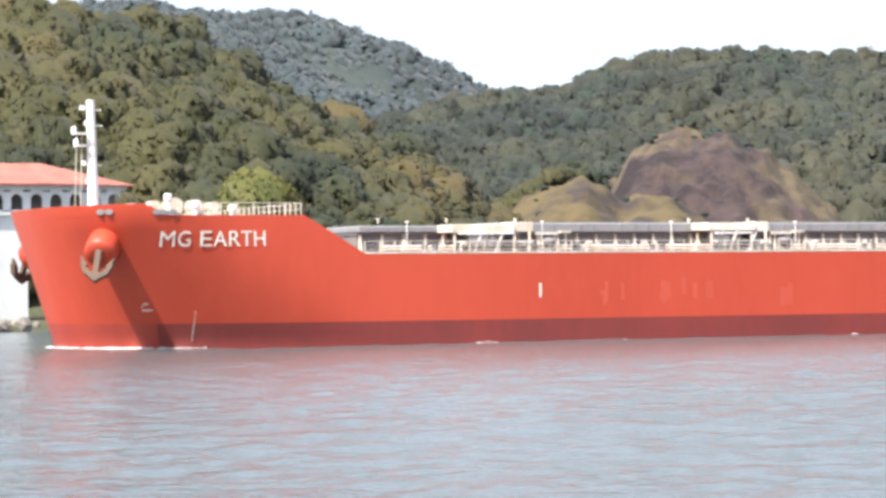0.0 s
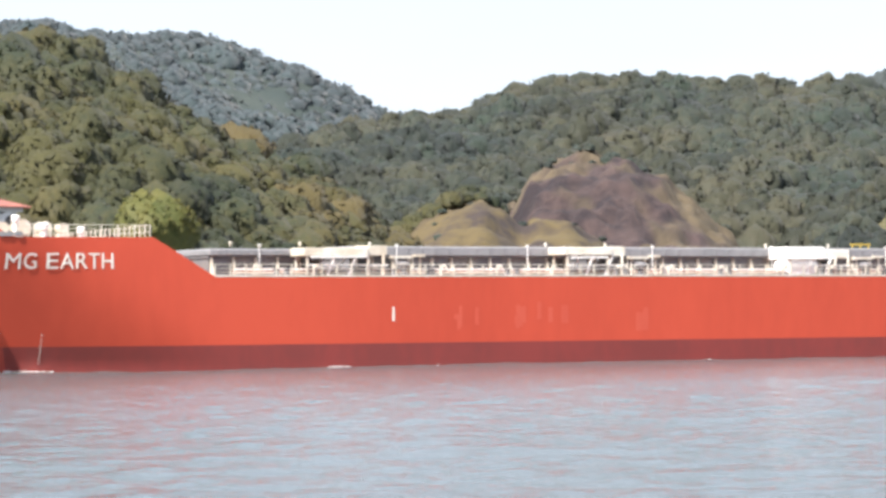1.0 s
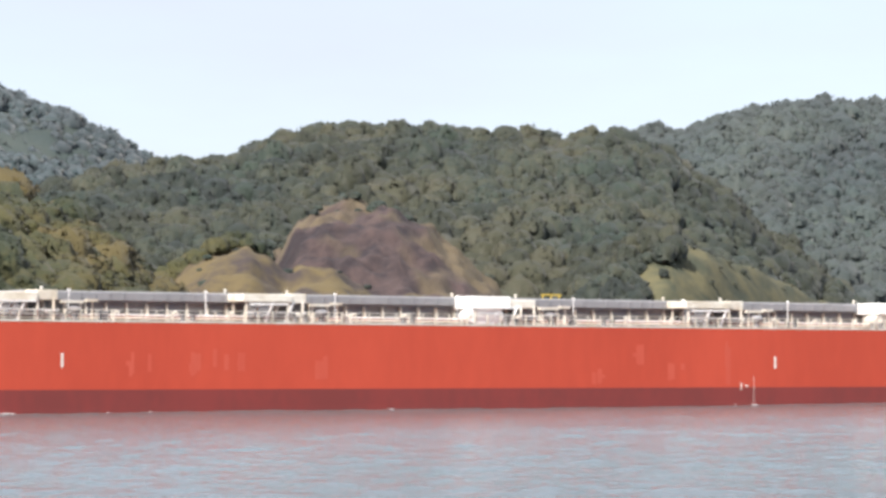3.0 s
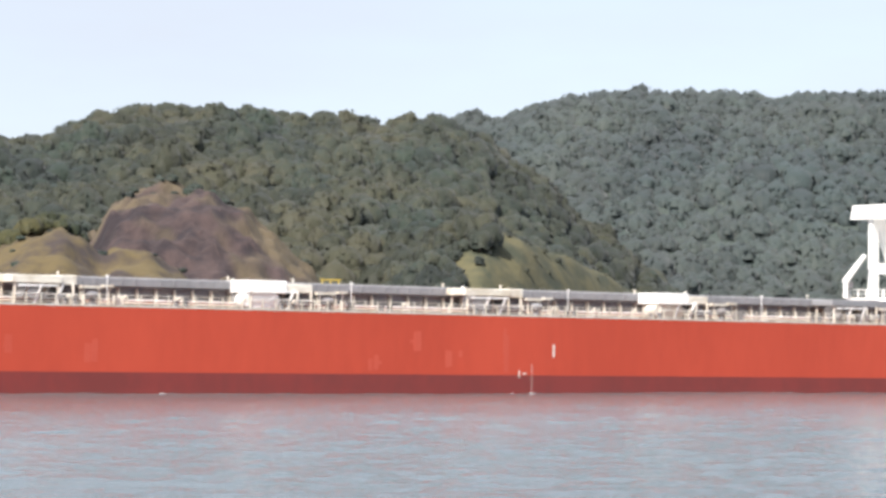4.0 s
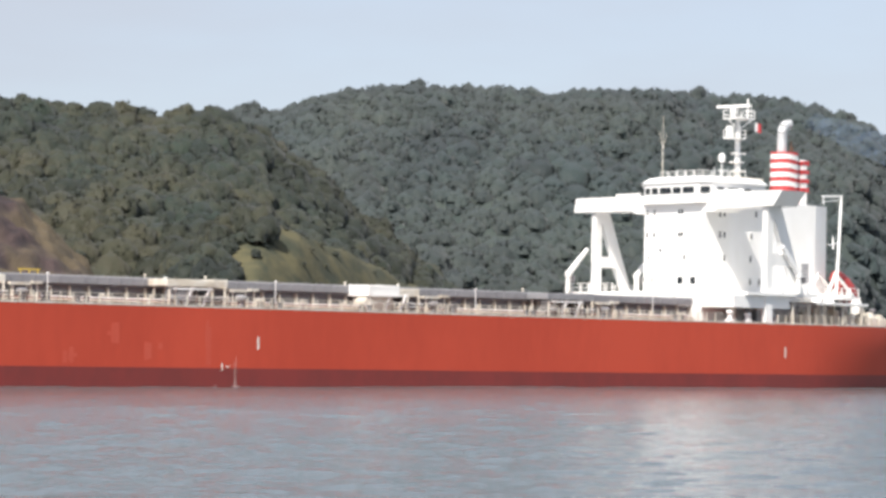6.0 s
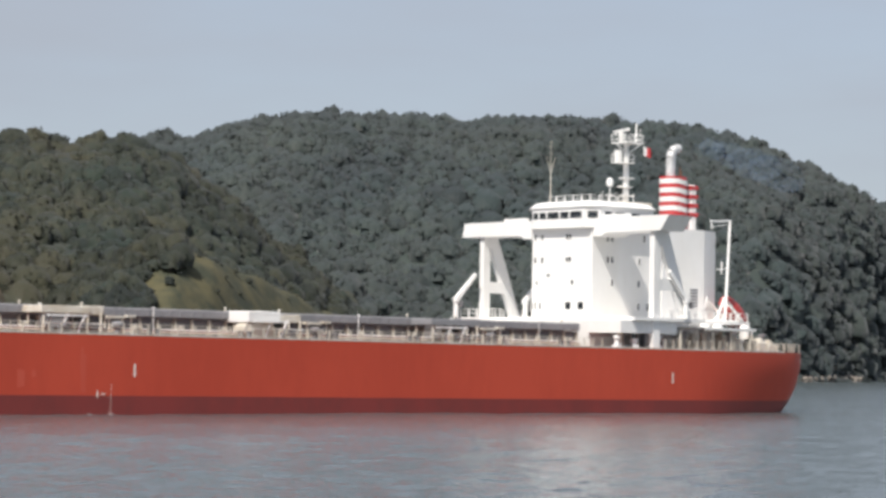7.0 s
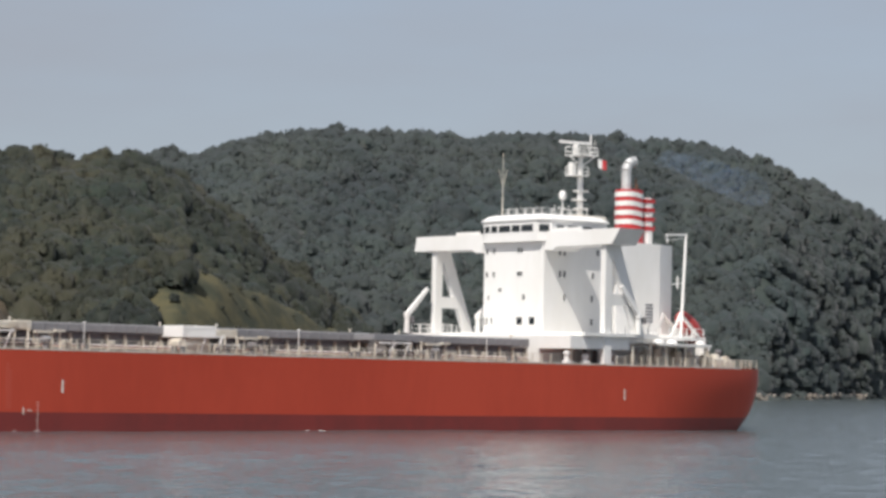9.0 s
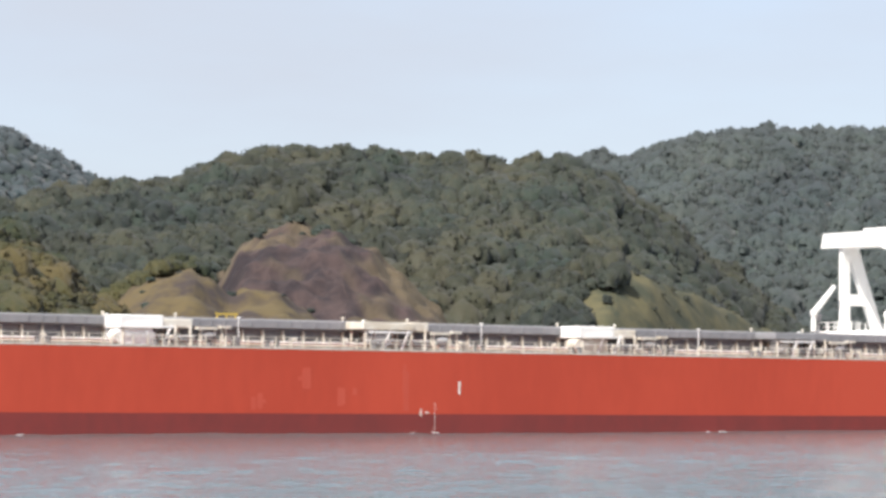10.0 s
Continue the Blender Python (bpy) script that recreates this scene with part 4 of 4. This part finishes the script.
# bridge wings
bm = B()
prism(bm, [(-0.6, 21.65), (-2.0, 23.45), (10.7, 23.45), (10.7, 21.2), (9.2, 21.2), (8.6, 21.6)], 194.0, 198.0, "x")
part("bridge_wing", bm, WHITE, ship, "white bridge wing")
bm = B()
prism(bm, [(34.6, 21.65), (34.2, 23.45), (21.55, 23.45), (21.55, 21.2), (23.05, 21.2), (23.65, 21.6)], 194.0, 198.0, "x")
part("bridge_wing", bm, WHITE, ship, "white bridge wing")
for y0, y1 in ((0.7, 1.5), (30.8, 31.6)):
    bm = B()
    prism(bm, [(194.4, UPZ + 0.05), (195.5, UPZ + 0.05), (195.5, 21.65), (194.4, 21.65)], y0, y1, "y")
    frame_leg = part("wing_support", bm, WHITE, ship, "white bridge wing support")
    bm = B()
    prism(bm, [(195.5, 21.65), (196.8, 21.65), (200.9, UPZ + 0.05), (199.5, UPZ + 0.05), (195.52, 20.4)], y0 + 0.03, y1 - 0.03, "y")
    part("raker", bm, WHITE, frame_leg)
    bm = B()
    prism(bm, [(195.5, 14.6), (198.3, 14.6), (197.9, 16.0), (195.5, 16.0)], y0 + 0.06, y1 - 0.06, "y")
    part("tie", bm, WHITE, frame_leg)
    bm = B()
    prism(bm, [(194.4, DECKZ), (195.5, DECKZ), (195.5, UPZ - 0.36), (194.4, UPZ - 0.36)], y0, y1, "y")
    part("foot", bm, WHITE, frame_leg)

# wheelhouse
bm = B()
wh = [(193.2, 11.2), (193.2, 20.6), (194.6, 22.4), (203.5, 22.4), (203.5, 9.9), (194.4, 9.9)]
prism(bm, wh, 22.3, 24.75, "z")
wheel = part("wheelhouse", bm, WHITE, ship, "white wheelhouse")
bm = B()
cx, cy = 198.3, 16.15
rings = []
for k, z in ((1.03, 24.75), (1.04, 24.95), (0.93, 25.45), (0.78, 25.65)):
    rings.append([bm.verts.new((cx + (x - cx) * k, cy + (y - cy) * k, z)) for x, y in wh])
for a, b in zip(rings, rings[1:]):
    for i in range(6):
        bm.faces.new((a[i], a[(i + 1) % 6], b[(i + 1) % 6], b[i]))
bm.faces.new(rings[-1])
bm.faces.new(rings[0][::-1])
bmesh.ops.recalc_face_normals(bm, faces=bm.faces[:])
part("roof", bm, WHITE, wheel)
for y0, y1 in ((19.6, 20.4), (18.2, 19.3), (15.9, 17.9), (14.2, 15.6), (11.9, 13.9)):
    bm = B()
    box(bm, 193.15, 193.3, y0, y1, 23.5, 24.28)
    part("window", bm, GLASS, wheel)
for a, b in (((193.42, 20.95), (194.3, 22.05)), ((193.4, 11.0), (194.2, 10.1))):
    bm = B()
    pa, pb = Vector((*a, 0)), Vector((*b, 0))
    q = [(pa.x - 0.06, pa.y, 23.5), (pb.x - 0.06, pb.y, 23.5), (pb.x - 0.06, pb.y, 24.28), (pa.x - 0.06, pa.y, 24.28)]
    s = 1 if a[1] > 16 else -1
    vs = [bm.verts.new((x - 0.03, y + 0.05 * s, z)) for x, y, z in q]
    ws = [bm.verts.new((x + 0.1, y - 0.05 * s, z)) for x, y, z in q]
    bm.faces.new(vs)
    for i in range(4):
        bm.faces.new((vs[i], vs[(i + 1) % 4], ws[(i + 1) % 4], ws[i]))
    part("corner_window", bm, GLASS, wheel)
for x0, x1 in ((195.2, 196.3), (197.0, 198.6), (199.4, 201.0)):
    bm = B()
    box(bm, x0, x1, 9.85, 10.0, 23.5, 24.25)
    part("window", bm, GLASS, wheel)
railing([(195.2, 12.5, 25.6), (195.2, 20, 25.6)], ship, height=0.8, bars=2, material=WHITE)
railing([(195.2, 12.5, 25.6), (201.5, 12.5, 25.6)], ship, height=0.8, bars=2, material=WHITE)
# lifebuoy box on the wing
for y0, y1 in ((4.6, 9.2), (22.6, 26.8)):
    bm = B()
    box(bm, 194.1, 194.4, y0, y1, 23.45, 23.8)
    part("wing_coaming", bm, WHITE, ship)

# engine casing and funnel
bm = B()
prism(bm, [(206.4, 11.0), (213.9, 11.0), (216.9, 11.9), (216.9, 20.4), (213.9, 21.3), (206.4, 21.3)], UPZ, 22.9, "z")
box(bm, 204.6, 206.4, 12.0, 20.3, UPZ, 20.0)
casing = part("engine_casing", bm, WHITE, ship, "white engine casing")
bm = B()
for z in (13.2, 13.6, 14.0, 14.4, 14.8, 15.2):
    box(bm, 211.4, 212.7, 10.93, 11.0, z, z + 0.25)
part("louvre", bm, GREY, casing)


def stadium(x0, x1, y0, y1, grow=0.0, n=9):
    r = (y1 - y0) / 2 + grow
    cy = (y0 + y1) / 2
    r2 = min(r, (x1 - x0) / 2)
    return [(x0 + r2 - grow + r2 * math.cos(t), cy + r * math.sin(t)) for t in [math.pi / 2 + k * math.pi / n for k in range(n + 1)]] + \
           [(x1 - r2 + grow + r2 * math.cos(t), cy + r * math.sin(t)) for t in [-math.pi / 2 + k * math.pi / n for k in range(n + 1)]]


bm = B()
prism(bm, stadium(211.6, 215.4, 14.7, 17.7), 22.9, 29.85, "z")
fun = part("funnel", bm, RED, ship, "red and white striped funnel")
for k in range(4):
    bm = B()
    ol = stadium(211.6, 215.4, 14.7, 17.7, 0.03)
    z = 25.4 + k * 1.15
    lo = [bm.verts.new((x, y, z + 0.12 * math.sin((x - 210.9) * 1.1) )) for x, y in ol]
    hi = [bm.verts.new((x, y, z + 0.62 + 0.12 * math.sin((x - 210.9) * 1.1))) for x, y in ol]
    for i in range(len(ol)):
        j = (i + 1) % len(ol)
        bm.faces.new((lo[i], lo[j], hi[j], hi[i]))
    part("stripe", bm, WHITE, fun, "white painted stripe")
bm = B()
box(bm, 215.5, 216.9, 15.1, 17.3, 22.9, 29.0, bevel=0.3)
part("fan_trunk", bm, WHITE, fun)
for k in range(4):
    bm = B()
    box(bm, 215.45, 216.95, 15.05, 17.35, 24.9 + k * 1.15, 25.4 + k * 1.15)
    part("stripe", bm, RED, fun)
bm = B()
path = [(212.9, 29.9), (212.9, 32.3), (213.1, 33.0), (213.6, 33.4), (214.3, 33.5)]
for (x, z), (x2, z2) in zip(path, path[1:]):
    bar(bm, (x, MIDY, z), (x2, MIDY, z2), 0.62, sides=14)
part("exhaust_pipe", bm, STEEL, fun, "bent silver exhaust pipe")
bm = B()
bar(bm, (214.6, MIDY, 29.8), (214.6, MIDY, 31.4), 0.14, sides=8)
part("small_pipe", bm, DARK, fun)
bm = B()
bar(bm, (213.9, 15.3, 29.8), (213.9, 15.3, 30.6), 0.2, sides=8)
part("small_pipe", bm, DARK, fun)

# radar mast
bm = B()
bar(bm, (204.9, MIDY, 23.0), (204.9, MIDY, 33.6), 0.45, sides=10, w2=0.3)
rm = part("radar_mast", bm, WHITE, ship, "white radar mast")
for z, x0, x1, w in ((33.5, 203.5, 206.6, 1.2), (31.0, 203.2, 205.4, 0.85), (29.1, 204.2, 205.9, 0.5), (28.0, 203.9, 205.6, 0.5), (26.9, 204.2, 205.9, 0.5)):
    bm = B()
    box(bm, x0, x1, MIDY - w, MIDY + w, z, z + 0.14)
    part("platform", bm, WHITE, rm)
    if w > 0.8:
        for xx, yy in ((x0, -w), (x0, w), (x1, -w), (x1, w), ((x0 + x1) / 2, -w)):
            bm = B()
            bar(bm, (xx, MIDY + yy, z), (xx, MIDY + yy, z + 1.1), 0.06)
            part("platform_post", bm, WHITE, rm)
        bm = B()
        for h in (0.55, 1.1):
            c = [(x0, MIDY - w, z + h), (x1, MIDY - w, z + h), (x1, MIDY + w, z + h), (x0, MIDY + w, z + h)]
            for i in range(4):
                bar(bm, c[i], c[(i + 1) % 4], 0.05)
        part("platform_rail", bm, WHITE, rm)
bm = B()
bar(bm, (203.0, MIDY, 33.5), (204.7, MIDY, 32.4), 0.1), bar(bm, (207.2, MIDY, 33.5), (205.1, MIDY, 32.2), 0.1)
bar(bm, (206.6, MIDY, 33.5), (206.6, MIDY, 36.2), 0.14)
bar(bm, (207.3, MIDY, 33.5), (207.3, MIDY, 35.6), 0.05)
box(bm, 203.2, 203.7, MIDY - 0.4, MIDY + 0.4, 31.1, 32.6)
part("mast_fittings", bm, WHITE, rm)
bm = B()
lathe(bm, [(0.32, 33.64), (0.38, 34.4), (0.3, 34.9)], 204.0, MIDY, 10)
part("radar_pedestal", bm, WHITE, rm)
bm = B()
box(bm, -2.45, 2.45, -0.16, 0.16, -0.16, 0.2, bevel=0.06)
scanner = part("radar_scanner", bm, WHITE, rm, "white rotating radar scanner")
bm = B()
box(bm, 201.6, 207.0, 13.5, 18.5, 24.7, 26.0, bevel=0.1)
part("mast_house", bm, CREAM, ship, "light grey house at the mast foot")
bm = B()
bar(bm, (199.0, 13, 25.6), (199.0, 13, 27.6), 0.09)
bar(bm, (198.4, 13, 26.6), (199.6, 13, 26.6), 0.09)
lathe(bm, [(0.2, 27.6), (0.42, 27.8), (0.45, 28.3), (0.25, 28.7)], 199.0, 13, 12)
part("satellite_dome", bm, WHITE, ship, "small white satellite dome on a post")
bm = B()
bar(bm, (195.4, 19.8, 25.5), (195.4, 19.8, 33.4), 0.09, w2=0.03)
bar(bm, (195.4, 19.8, 29.3), (194.7, 19.8, 31.4), 0.03), bar(bm, (195.4, 19.8, 29.3), (196.1, 19.8, 31.4), 0.03)
part("whip_antenna", bm, CREAM, ship, "thin whip antenna")
for x in (197.2, 199.5, 202.6):
    bm = B()
    bar(bm, (x, 12.5, 25.6), (x, 12.5, 26.9), 0.05)
    part("aerial", bm, WHITE, ship)


# cranes
def davit(x, y, lean, parent_name):
    bm = B()
    lathe(bm, [(0.36, UPZ), (0.3, 13.2), (0.42, 13.3), (0.42, 13.9)], x, y, 12)
    d = part(parent_name, bm, WHITE, ship, "small white provisions crane")
    bm = B()
    bar(bm, (x, y, 13.6), (x + lean, y, 16.9), 0.4, w2=0.28)
    part("jib", bm, WHITE, d)
    bm = B()
    box(bm, x + 0.3, x + 1.0, y - 0.3, y + 0.3, 12.6, 13.4, bevel=0.08)
    part("winch", bm, COAM, d, "dark grey winch")


davit(199.5, 0.3, -2.9, "provision_crane")
davit(190.0, 31.0, 3.2, "provision_crane")
davit(198.6, 27.5, 3.0, "provision_crane")
railing([(191.2, 31.5, UPZ + 0.05), (203, 31.5, UPZ + 0.05)], ship, bars=2, material=WHITE)
railing([(191.2, 24, UPZ + 0.05), (191.2, 31.5, UPZ + 0.05)], ship, bars=2, material=WHITE)
railing([(197, 0.6, UPZ + 0.05), (202.8, 0.6, UPZ + 0.05), (203.2, 6.2, UPZ + 0.05), (216.8, 6.2, UPZ + 0.05), (216.8, 12, UPZ + 0.05)], ship, bars=2, material=WHITE)

# stern gantry and free-fall boat
bm = B()
for y in (8.0,):
    bar(bm, (214.6, y, UPZ), (215.3, y, 24.2), 0.26, w2=0.2)
    bar(bm, (215.4, y, 24.1), (211.8, y, 23.9), 0.17)
    bar(bm, (212.0, y, 23.9), (212.0, y, 22.9), 0.1)
    bar(bm, (211.9, y, 23.2), (214.8, y, 23.6), 0.06)
    bar(bm, (213.0, y, 17.9), (215.0, y, 18.1), 0.1)
    bar(bm, (213.9, y, 17.4), (213.9, y, 18.9), 0.12)
gantry = part("gantry_crane", bm, WHITE, ship, "white stern gantry crane")
bm = B()
box(bm, 213.6, 217.0, 8.0, 11.5, UPZ + 0.06, UPZ + 0.3)
cradle = part("lifeboat_ramp", bm, WHITE, ship, "white sloped launching ramp")
for y in (8.3, 11.2):
    for p, q, w in (((213.2, y, UPZ), (214.9, y, 14.4), 0.2), ((214.7, y, 14.4), (220.0, y, 10.0), 0.2), ((217.0, y, DECKZ), (217.0, y, 12.5), 0.16), ((219.4, y, DECKZ), (219.4, y, 10.5), 0.16)):
        bm = B()
        bar(bm, p, q, w)
        part("ramp_member", bm, WHITE, cradle)
bm = B()
sec = []
for k, (u, w, h) in enumerate(((0, 0.15, 0.3), (0.5, 0.8, 0.85), (1.6, 1.25, 1.2), (3.4, 1.35, 1.3), (5.0, 1.15, 1.15), (6.0, 0.7, 0.8), (6.4, 0.2, 0.3))):
    sec.append([bm.verts.new((u, w * math.cos(t), h * math.sin(t) * (1.15 if math.sin(t) > 0 else 0.9))) for t in [j * math.pi / 6 for j in range(12)]])
for a, b in zip(sec, sec[1:]):
    for i in range(12):
        bm.faces.new((a[i], a[(i + 1) % 12], b[(i + 1) % 12], b[i])).smooth = True
bm.faces.new(sec[0][::-1]), bm.faces.new(sec[-1])
boat = part("lifeboat", bm, BOATRED, ship, "red enclosed free-fall lifeboat")
boat.matrix_basis = pose(215.9, 9.8, 14.4, 0, 42, 0) @ Matrix.Diagonal((0.95, 0.95, 0.95, 1))
bm = B()
bar(bm, (224.1, MIDY, DECKZ), (225.4, MIDY, DECKZ + 3.4), 0.06)
part("flagstaff", bm, WHITE, ship)

# flag at the yard
flag = []
for k, m in enumerate((WHITE, RED)):
    bm = B()
    pts = [(x, 0.08 * math.sin(x * 5), -0.25 * x) for x in (0.55 * k, 0.55 * k + 0.28, 0.55 * k + 0.55)]
    a = [bm.verts.new((x, y, z)) for x, y, z in pts]
    b = [bm.verts.new((x, y, z - 1.15)) for x, y, z in pts]
    for i in range(2):
        bm.faces.new((a[i], a[i + 1], b[i + 1], b[i]))
    flag.append(bm)
ensign = part("signal_flag", flag[0], WHITE, ship, "small white and red flag")
ensign.matrix_basis = pose(207.9, MIDY, 33.4)
part("red_half", flag[1], RED, ensign)


# ---- foam along the waterline, and funnel smoke ----
FOAM = mat("foam", (0.75, 0.75, 0.74), 0.8, second=(0.6, 0.6, 0.6), scale=1.0, fine=5)
fr = random.Random(11)
bm = B()
for k in range(100):
    if k < 85:
        s = 2.6 + 11 * fr.random() ** 1.8
        off = fr.uniform(0.0, 0.25 + 0.05 * s)
    else:
        s = fr.choice((12, 38, 40, 52, 69, 80, 96, 118, 119, 141, 152)) + fr.gauss(0, 2.2)
        off = fr.uniform(0.05, 0.5)
    p, rz = skin(s, 0.0, off)
    m = pose(p.x, p.y, 0.03, 0, 0, rz) @ Matrix.Diagonal((fr.uniform(0.12, 0.5), fr.uniform(0.06, 0.16), fr.uniform(0.02, 0.05 if s > 10 else 0.12), 1))
    bmesh.ops.create_icosphere(bm, subdivisions=1, radius=1, matrix=m)
foam = tagged(part("bow_foam", bm, FOAM), "thin white foam along the ship's waterline", "foam", kind="stuff")


def smoke_material():
    m = bpy.data.materials.new("thin_smoke")
    m.use_nodes = True
    n, l = m.node_tree.nodes, m.node_tree.links
    clear, both = n.new("ShaderNodeBsdfTransparent"), n.new("ShaderNodeMixShader")
    b = n["Principled BSDF"]
    b.inputs["Base Color"].default_value = (0.45, 0.62, 0.92, 1)
    b.inputs["Roughness"].default_value = 1.0
    b.inputs["Specular IOR Level"].default_value = 0.0
    both.inputs[0].default_value = 0.032
    l.new(clear.outputs[0], both.inputs[1]), l.new(b.outputs[0], both.inputs[2])
    l.new(both.outputs[0], n["Material Output"].inputs[0])
    return m


bm = B()
for x, y, z, r in ((217.2, 17, 33.1, 0.9), (221.5, 18.5, 33.5, 1.5), (227.5, 21, 33.4, 2.1), (235.0, 24, 32.8, 2.6), (243.0, 27, 32.2, 2.8)):
    bmesh.ops.create_icosphere(bm, subdivisions=3, radius=1, matrix=pose(x, y, z, 0, 8, 10) @ Matrix.Diagonal((r * 2.2, r, r * 0.75, 1)))
for v in bm.verts:
    v.co += Vector((1, 1, 0.8)) * 0.9 * noise.noise(v.co * 0.45)
for f in bm.faces:
    f.smooth = True
smoke = tagged(part("funnel_smoke", bm, smoke_material()), "faint bluish exhaust smoke behind the funnel", "smoke", kind="stuff")
smoke.visible_shadow = False

# ---- buildings on the bank ----
def villa():
    v = new("waterfront_building")
    tagged(v, "white waterfront building with arches and red tile roof", "building")
    v.matrix_basis = pose(84, 318, 0, 0, 0, 5) @ Matrix.Scale(1.08, 4)
    bm = B()
    box(bm, -70, -12, 0, 14, 1.0, 13.4)
    box(bm, -70, -11.6, -0.4, 14.4, 13.4, 13.75)
    part("lower_wall", bm, PLASTER, v, "smooth white wall")
    bm = B()
    # arcade: piers and arches over the openings
    x = -70.0
    while x < -0.5:
        box(bm, x, x + 0.9, 0.2, 0.8, 13.76, 16.2)
        n = 8
        pts = [(x + 0.9, 16.4), (x + 0.9, 15.2)] + [(x + 0.9 + 0.75 - 0.75 * math.cos(math.pi * k / n), 15.2 + 0.75 * math.sin(math.pi * k / n)) for k in range(1, n)] + [(x + 2.4, 15.2), (x + 2.4, 16.4)]
        prism(bm, pts, 0.2, 0.8, "y")
        x += 2.4
    box(bm, -70.2, 0.3, 0.0, 1.0, 16.4, 16.9)
    box(bm, -70, 0.2, 0.2, 0.8, 13.76, 14.1)
    part("arcade", bm, PLASTER, v, "white arched arcade")
    # the shade behind the arches is put into this wall's dark grey
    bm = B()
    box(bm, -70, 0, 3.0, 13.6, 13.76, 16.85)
    part("inner_wall", bm, COAM, v, "inner wall coloured dark as arcade shade")
    bm = B()
    prism(bm, [(-1.0, 16.9), (-1.0, 17.15), (7, 19.9), (15, 17.15), (15, 16.9)], -71, -8, "x")
    bmesh.ops.remove_doubles(bm, verts=bm.verts[:], dist=0.001)
    roof = part("roof", bm, TILE, v, "faded red tile roof")
    bm = B()
    vs = [bm.verts.new(p) for p in ((-8, -1, 17.15), (-8, 15, 17.15), (1, 15, 17.0), (1, -1, 17.0), (-8, 7, 19.9), (-8, -1, 16.9), (1, -1, 16.85), (1, 15, 16.85), (-8, 15, 16.9))]
    for q in ((0, 3, 4), (3, 2, 4), (2, 1, 4), (5, 6, 3, 0), (6, 7, 2, 3), (7, 8, 1, 2)):
        bm.faces.new([vs[i] for i in q])
    part("hip", bm, TILE, roof)


villa()
bm = B()
rng = random.Random(3)
for k in range(700):
    x = rng.uniform(-60, 130) if k < 250 else rng.uniform(540, 760)
    for (a, b), (c, d) in zip(SHORE, SHORE[1:]):
        if a <= x <= c:
            y = b + (d - b) * (x - a) / (c - a)
    r = rng.uniform(0.4, 1.3) if k < 250 else rng.uniform(0.4, 1.2)
    m = Matrix.LocRotScale((x, y + rng.uniform(-1, 4), rng.uniform(0.0, 1.6)), Euler((rng.uniform(0, 3), rng.uniform(0, 3), 0)), (r, r * rng.uniform(0.6, 1), r * rng.uniform(0.5, 0.9)))
    bmesh.ops.create_icosphere(bm, subdivisions=1, radius=1, matrix=m)
tagged(part("shore_rocks", bm, STONE), "grey-brown rocks along the waterline", "rocks", kind="stuff")
for x, w, c in ((584, 3, STONE), (598, 4, PLASTER), (609, 6, STONE), (621, 3, PLASTER), (634, 5, TILE), (652, 4, PLASTER), (668, 6, STONE)):
    y = 545 + (x - 584) * 0.45 + 5
    bm = B()
    box(bm, -w / 3, w / 3, -1.2, 1.2, 0, 1.2)
    hut = new("shore_hut")
    tagged(hut, "small low waterside hut", "hut", group="huts on the far bank")
    hut.matrix_basis = pose(x, y, 1.0)
    part("wall", bm, c, hut)
    bm = B()
    prism(bm, [(-1.5, 1.2), (0, 1.75), (1.5, 1.2)], -w / 3 - 0.2, w / 3 + 0.2, "x")
    part("roof", bm, GREY if c is not TILE else TILE, hut)


def lone_tree():
    t = new("tree")
    tagged(t, "yellow-green leafy tree on the bank", "tree")
    t.matrix_basis = pose(103, 320, 0.9)
    V, F, mi, N = tree_form(77, 14, 2200, 0.06)
    V = V * np.array([6.2, 5.6, 6.4]) + np.array([0, 0, 7.0])
    keep = mi == 0
    me = mesh_from("crown", V, F[keep], mi[keep], np.random.default_rng(1).uniform(0, 0.6, len(V)), N, [LEAF_Y])
    c = new("crown", me)
    c.parent = t
    bm = B()
    bar(bm, (0, 0, -0.3), (0.2, 0, 14), 0.5, sides=8, w2=0.25)
    for k in range(6):
        a = k * 1.05
        bar(bm, (0.2, 0, 10 + 0.5 * k), (0.2 + 3 * math.cos(a), 3 * math.sin(a), 14 + 0.5 * k), 0.22, sides=6, w2=0.06)
    part("trunk", bm, BARK, t)


lone_tree()


# ---- what moves ----
def motions():
    walk(ship, [(t, pose(49.42 - 4.4525 * t + 0.0022 * t * t, 207.2, 0.48, 0, 0.195, 0)) for t in (0, 2.5, 5, 7.5, 10)])
    walk(foam, [(t, pose(49.42 - 4.4525 * t + 0.0022 * t * t, 207.2, 0.0)) for t in (0, 2.5, 5, 7.5, 10)])
    walk(smoke, [(t, pose(49.42 - 4.4525 * t + 0.0022 * t * t + 0.35 * t, 207.2, 0.05 * t)) for t in (0, 2.5, 5, 7.5, 10)])
    walk(scanner, [(0.5 * k, pose(204.0, MIDY, 35.05, 0, 0, -41.2 + 72.0 * (k - 15))) for k in range(21)])
    walk(ensign, [(0.25 * k, pose(207.9, MIDY, 33.4, 0, 0, -15 + 14 * math.sin(k * 1.9))) for k in range(41)])


motions()
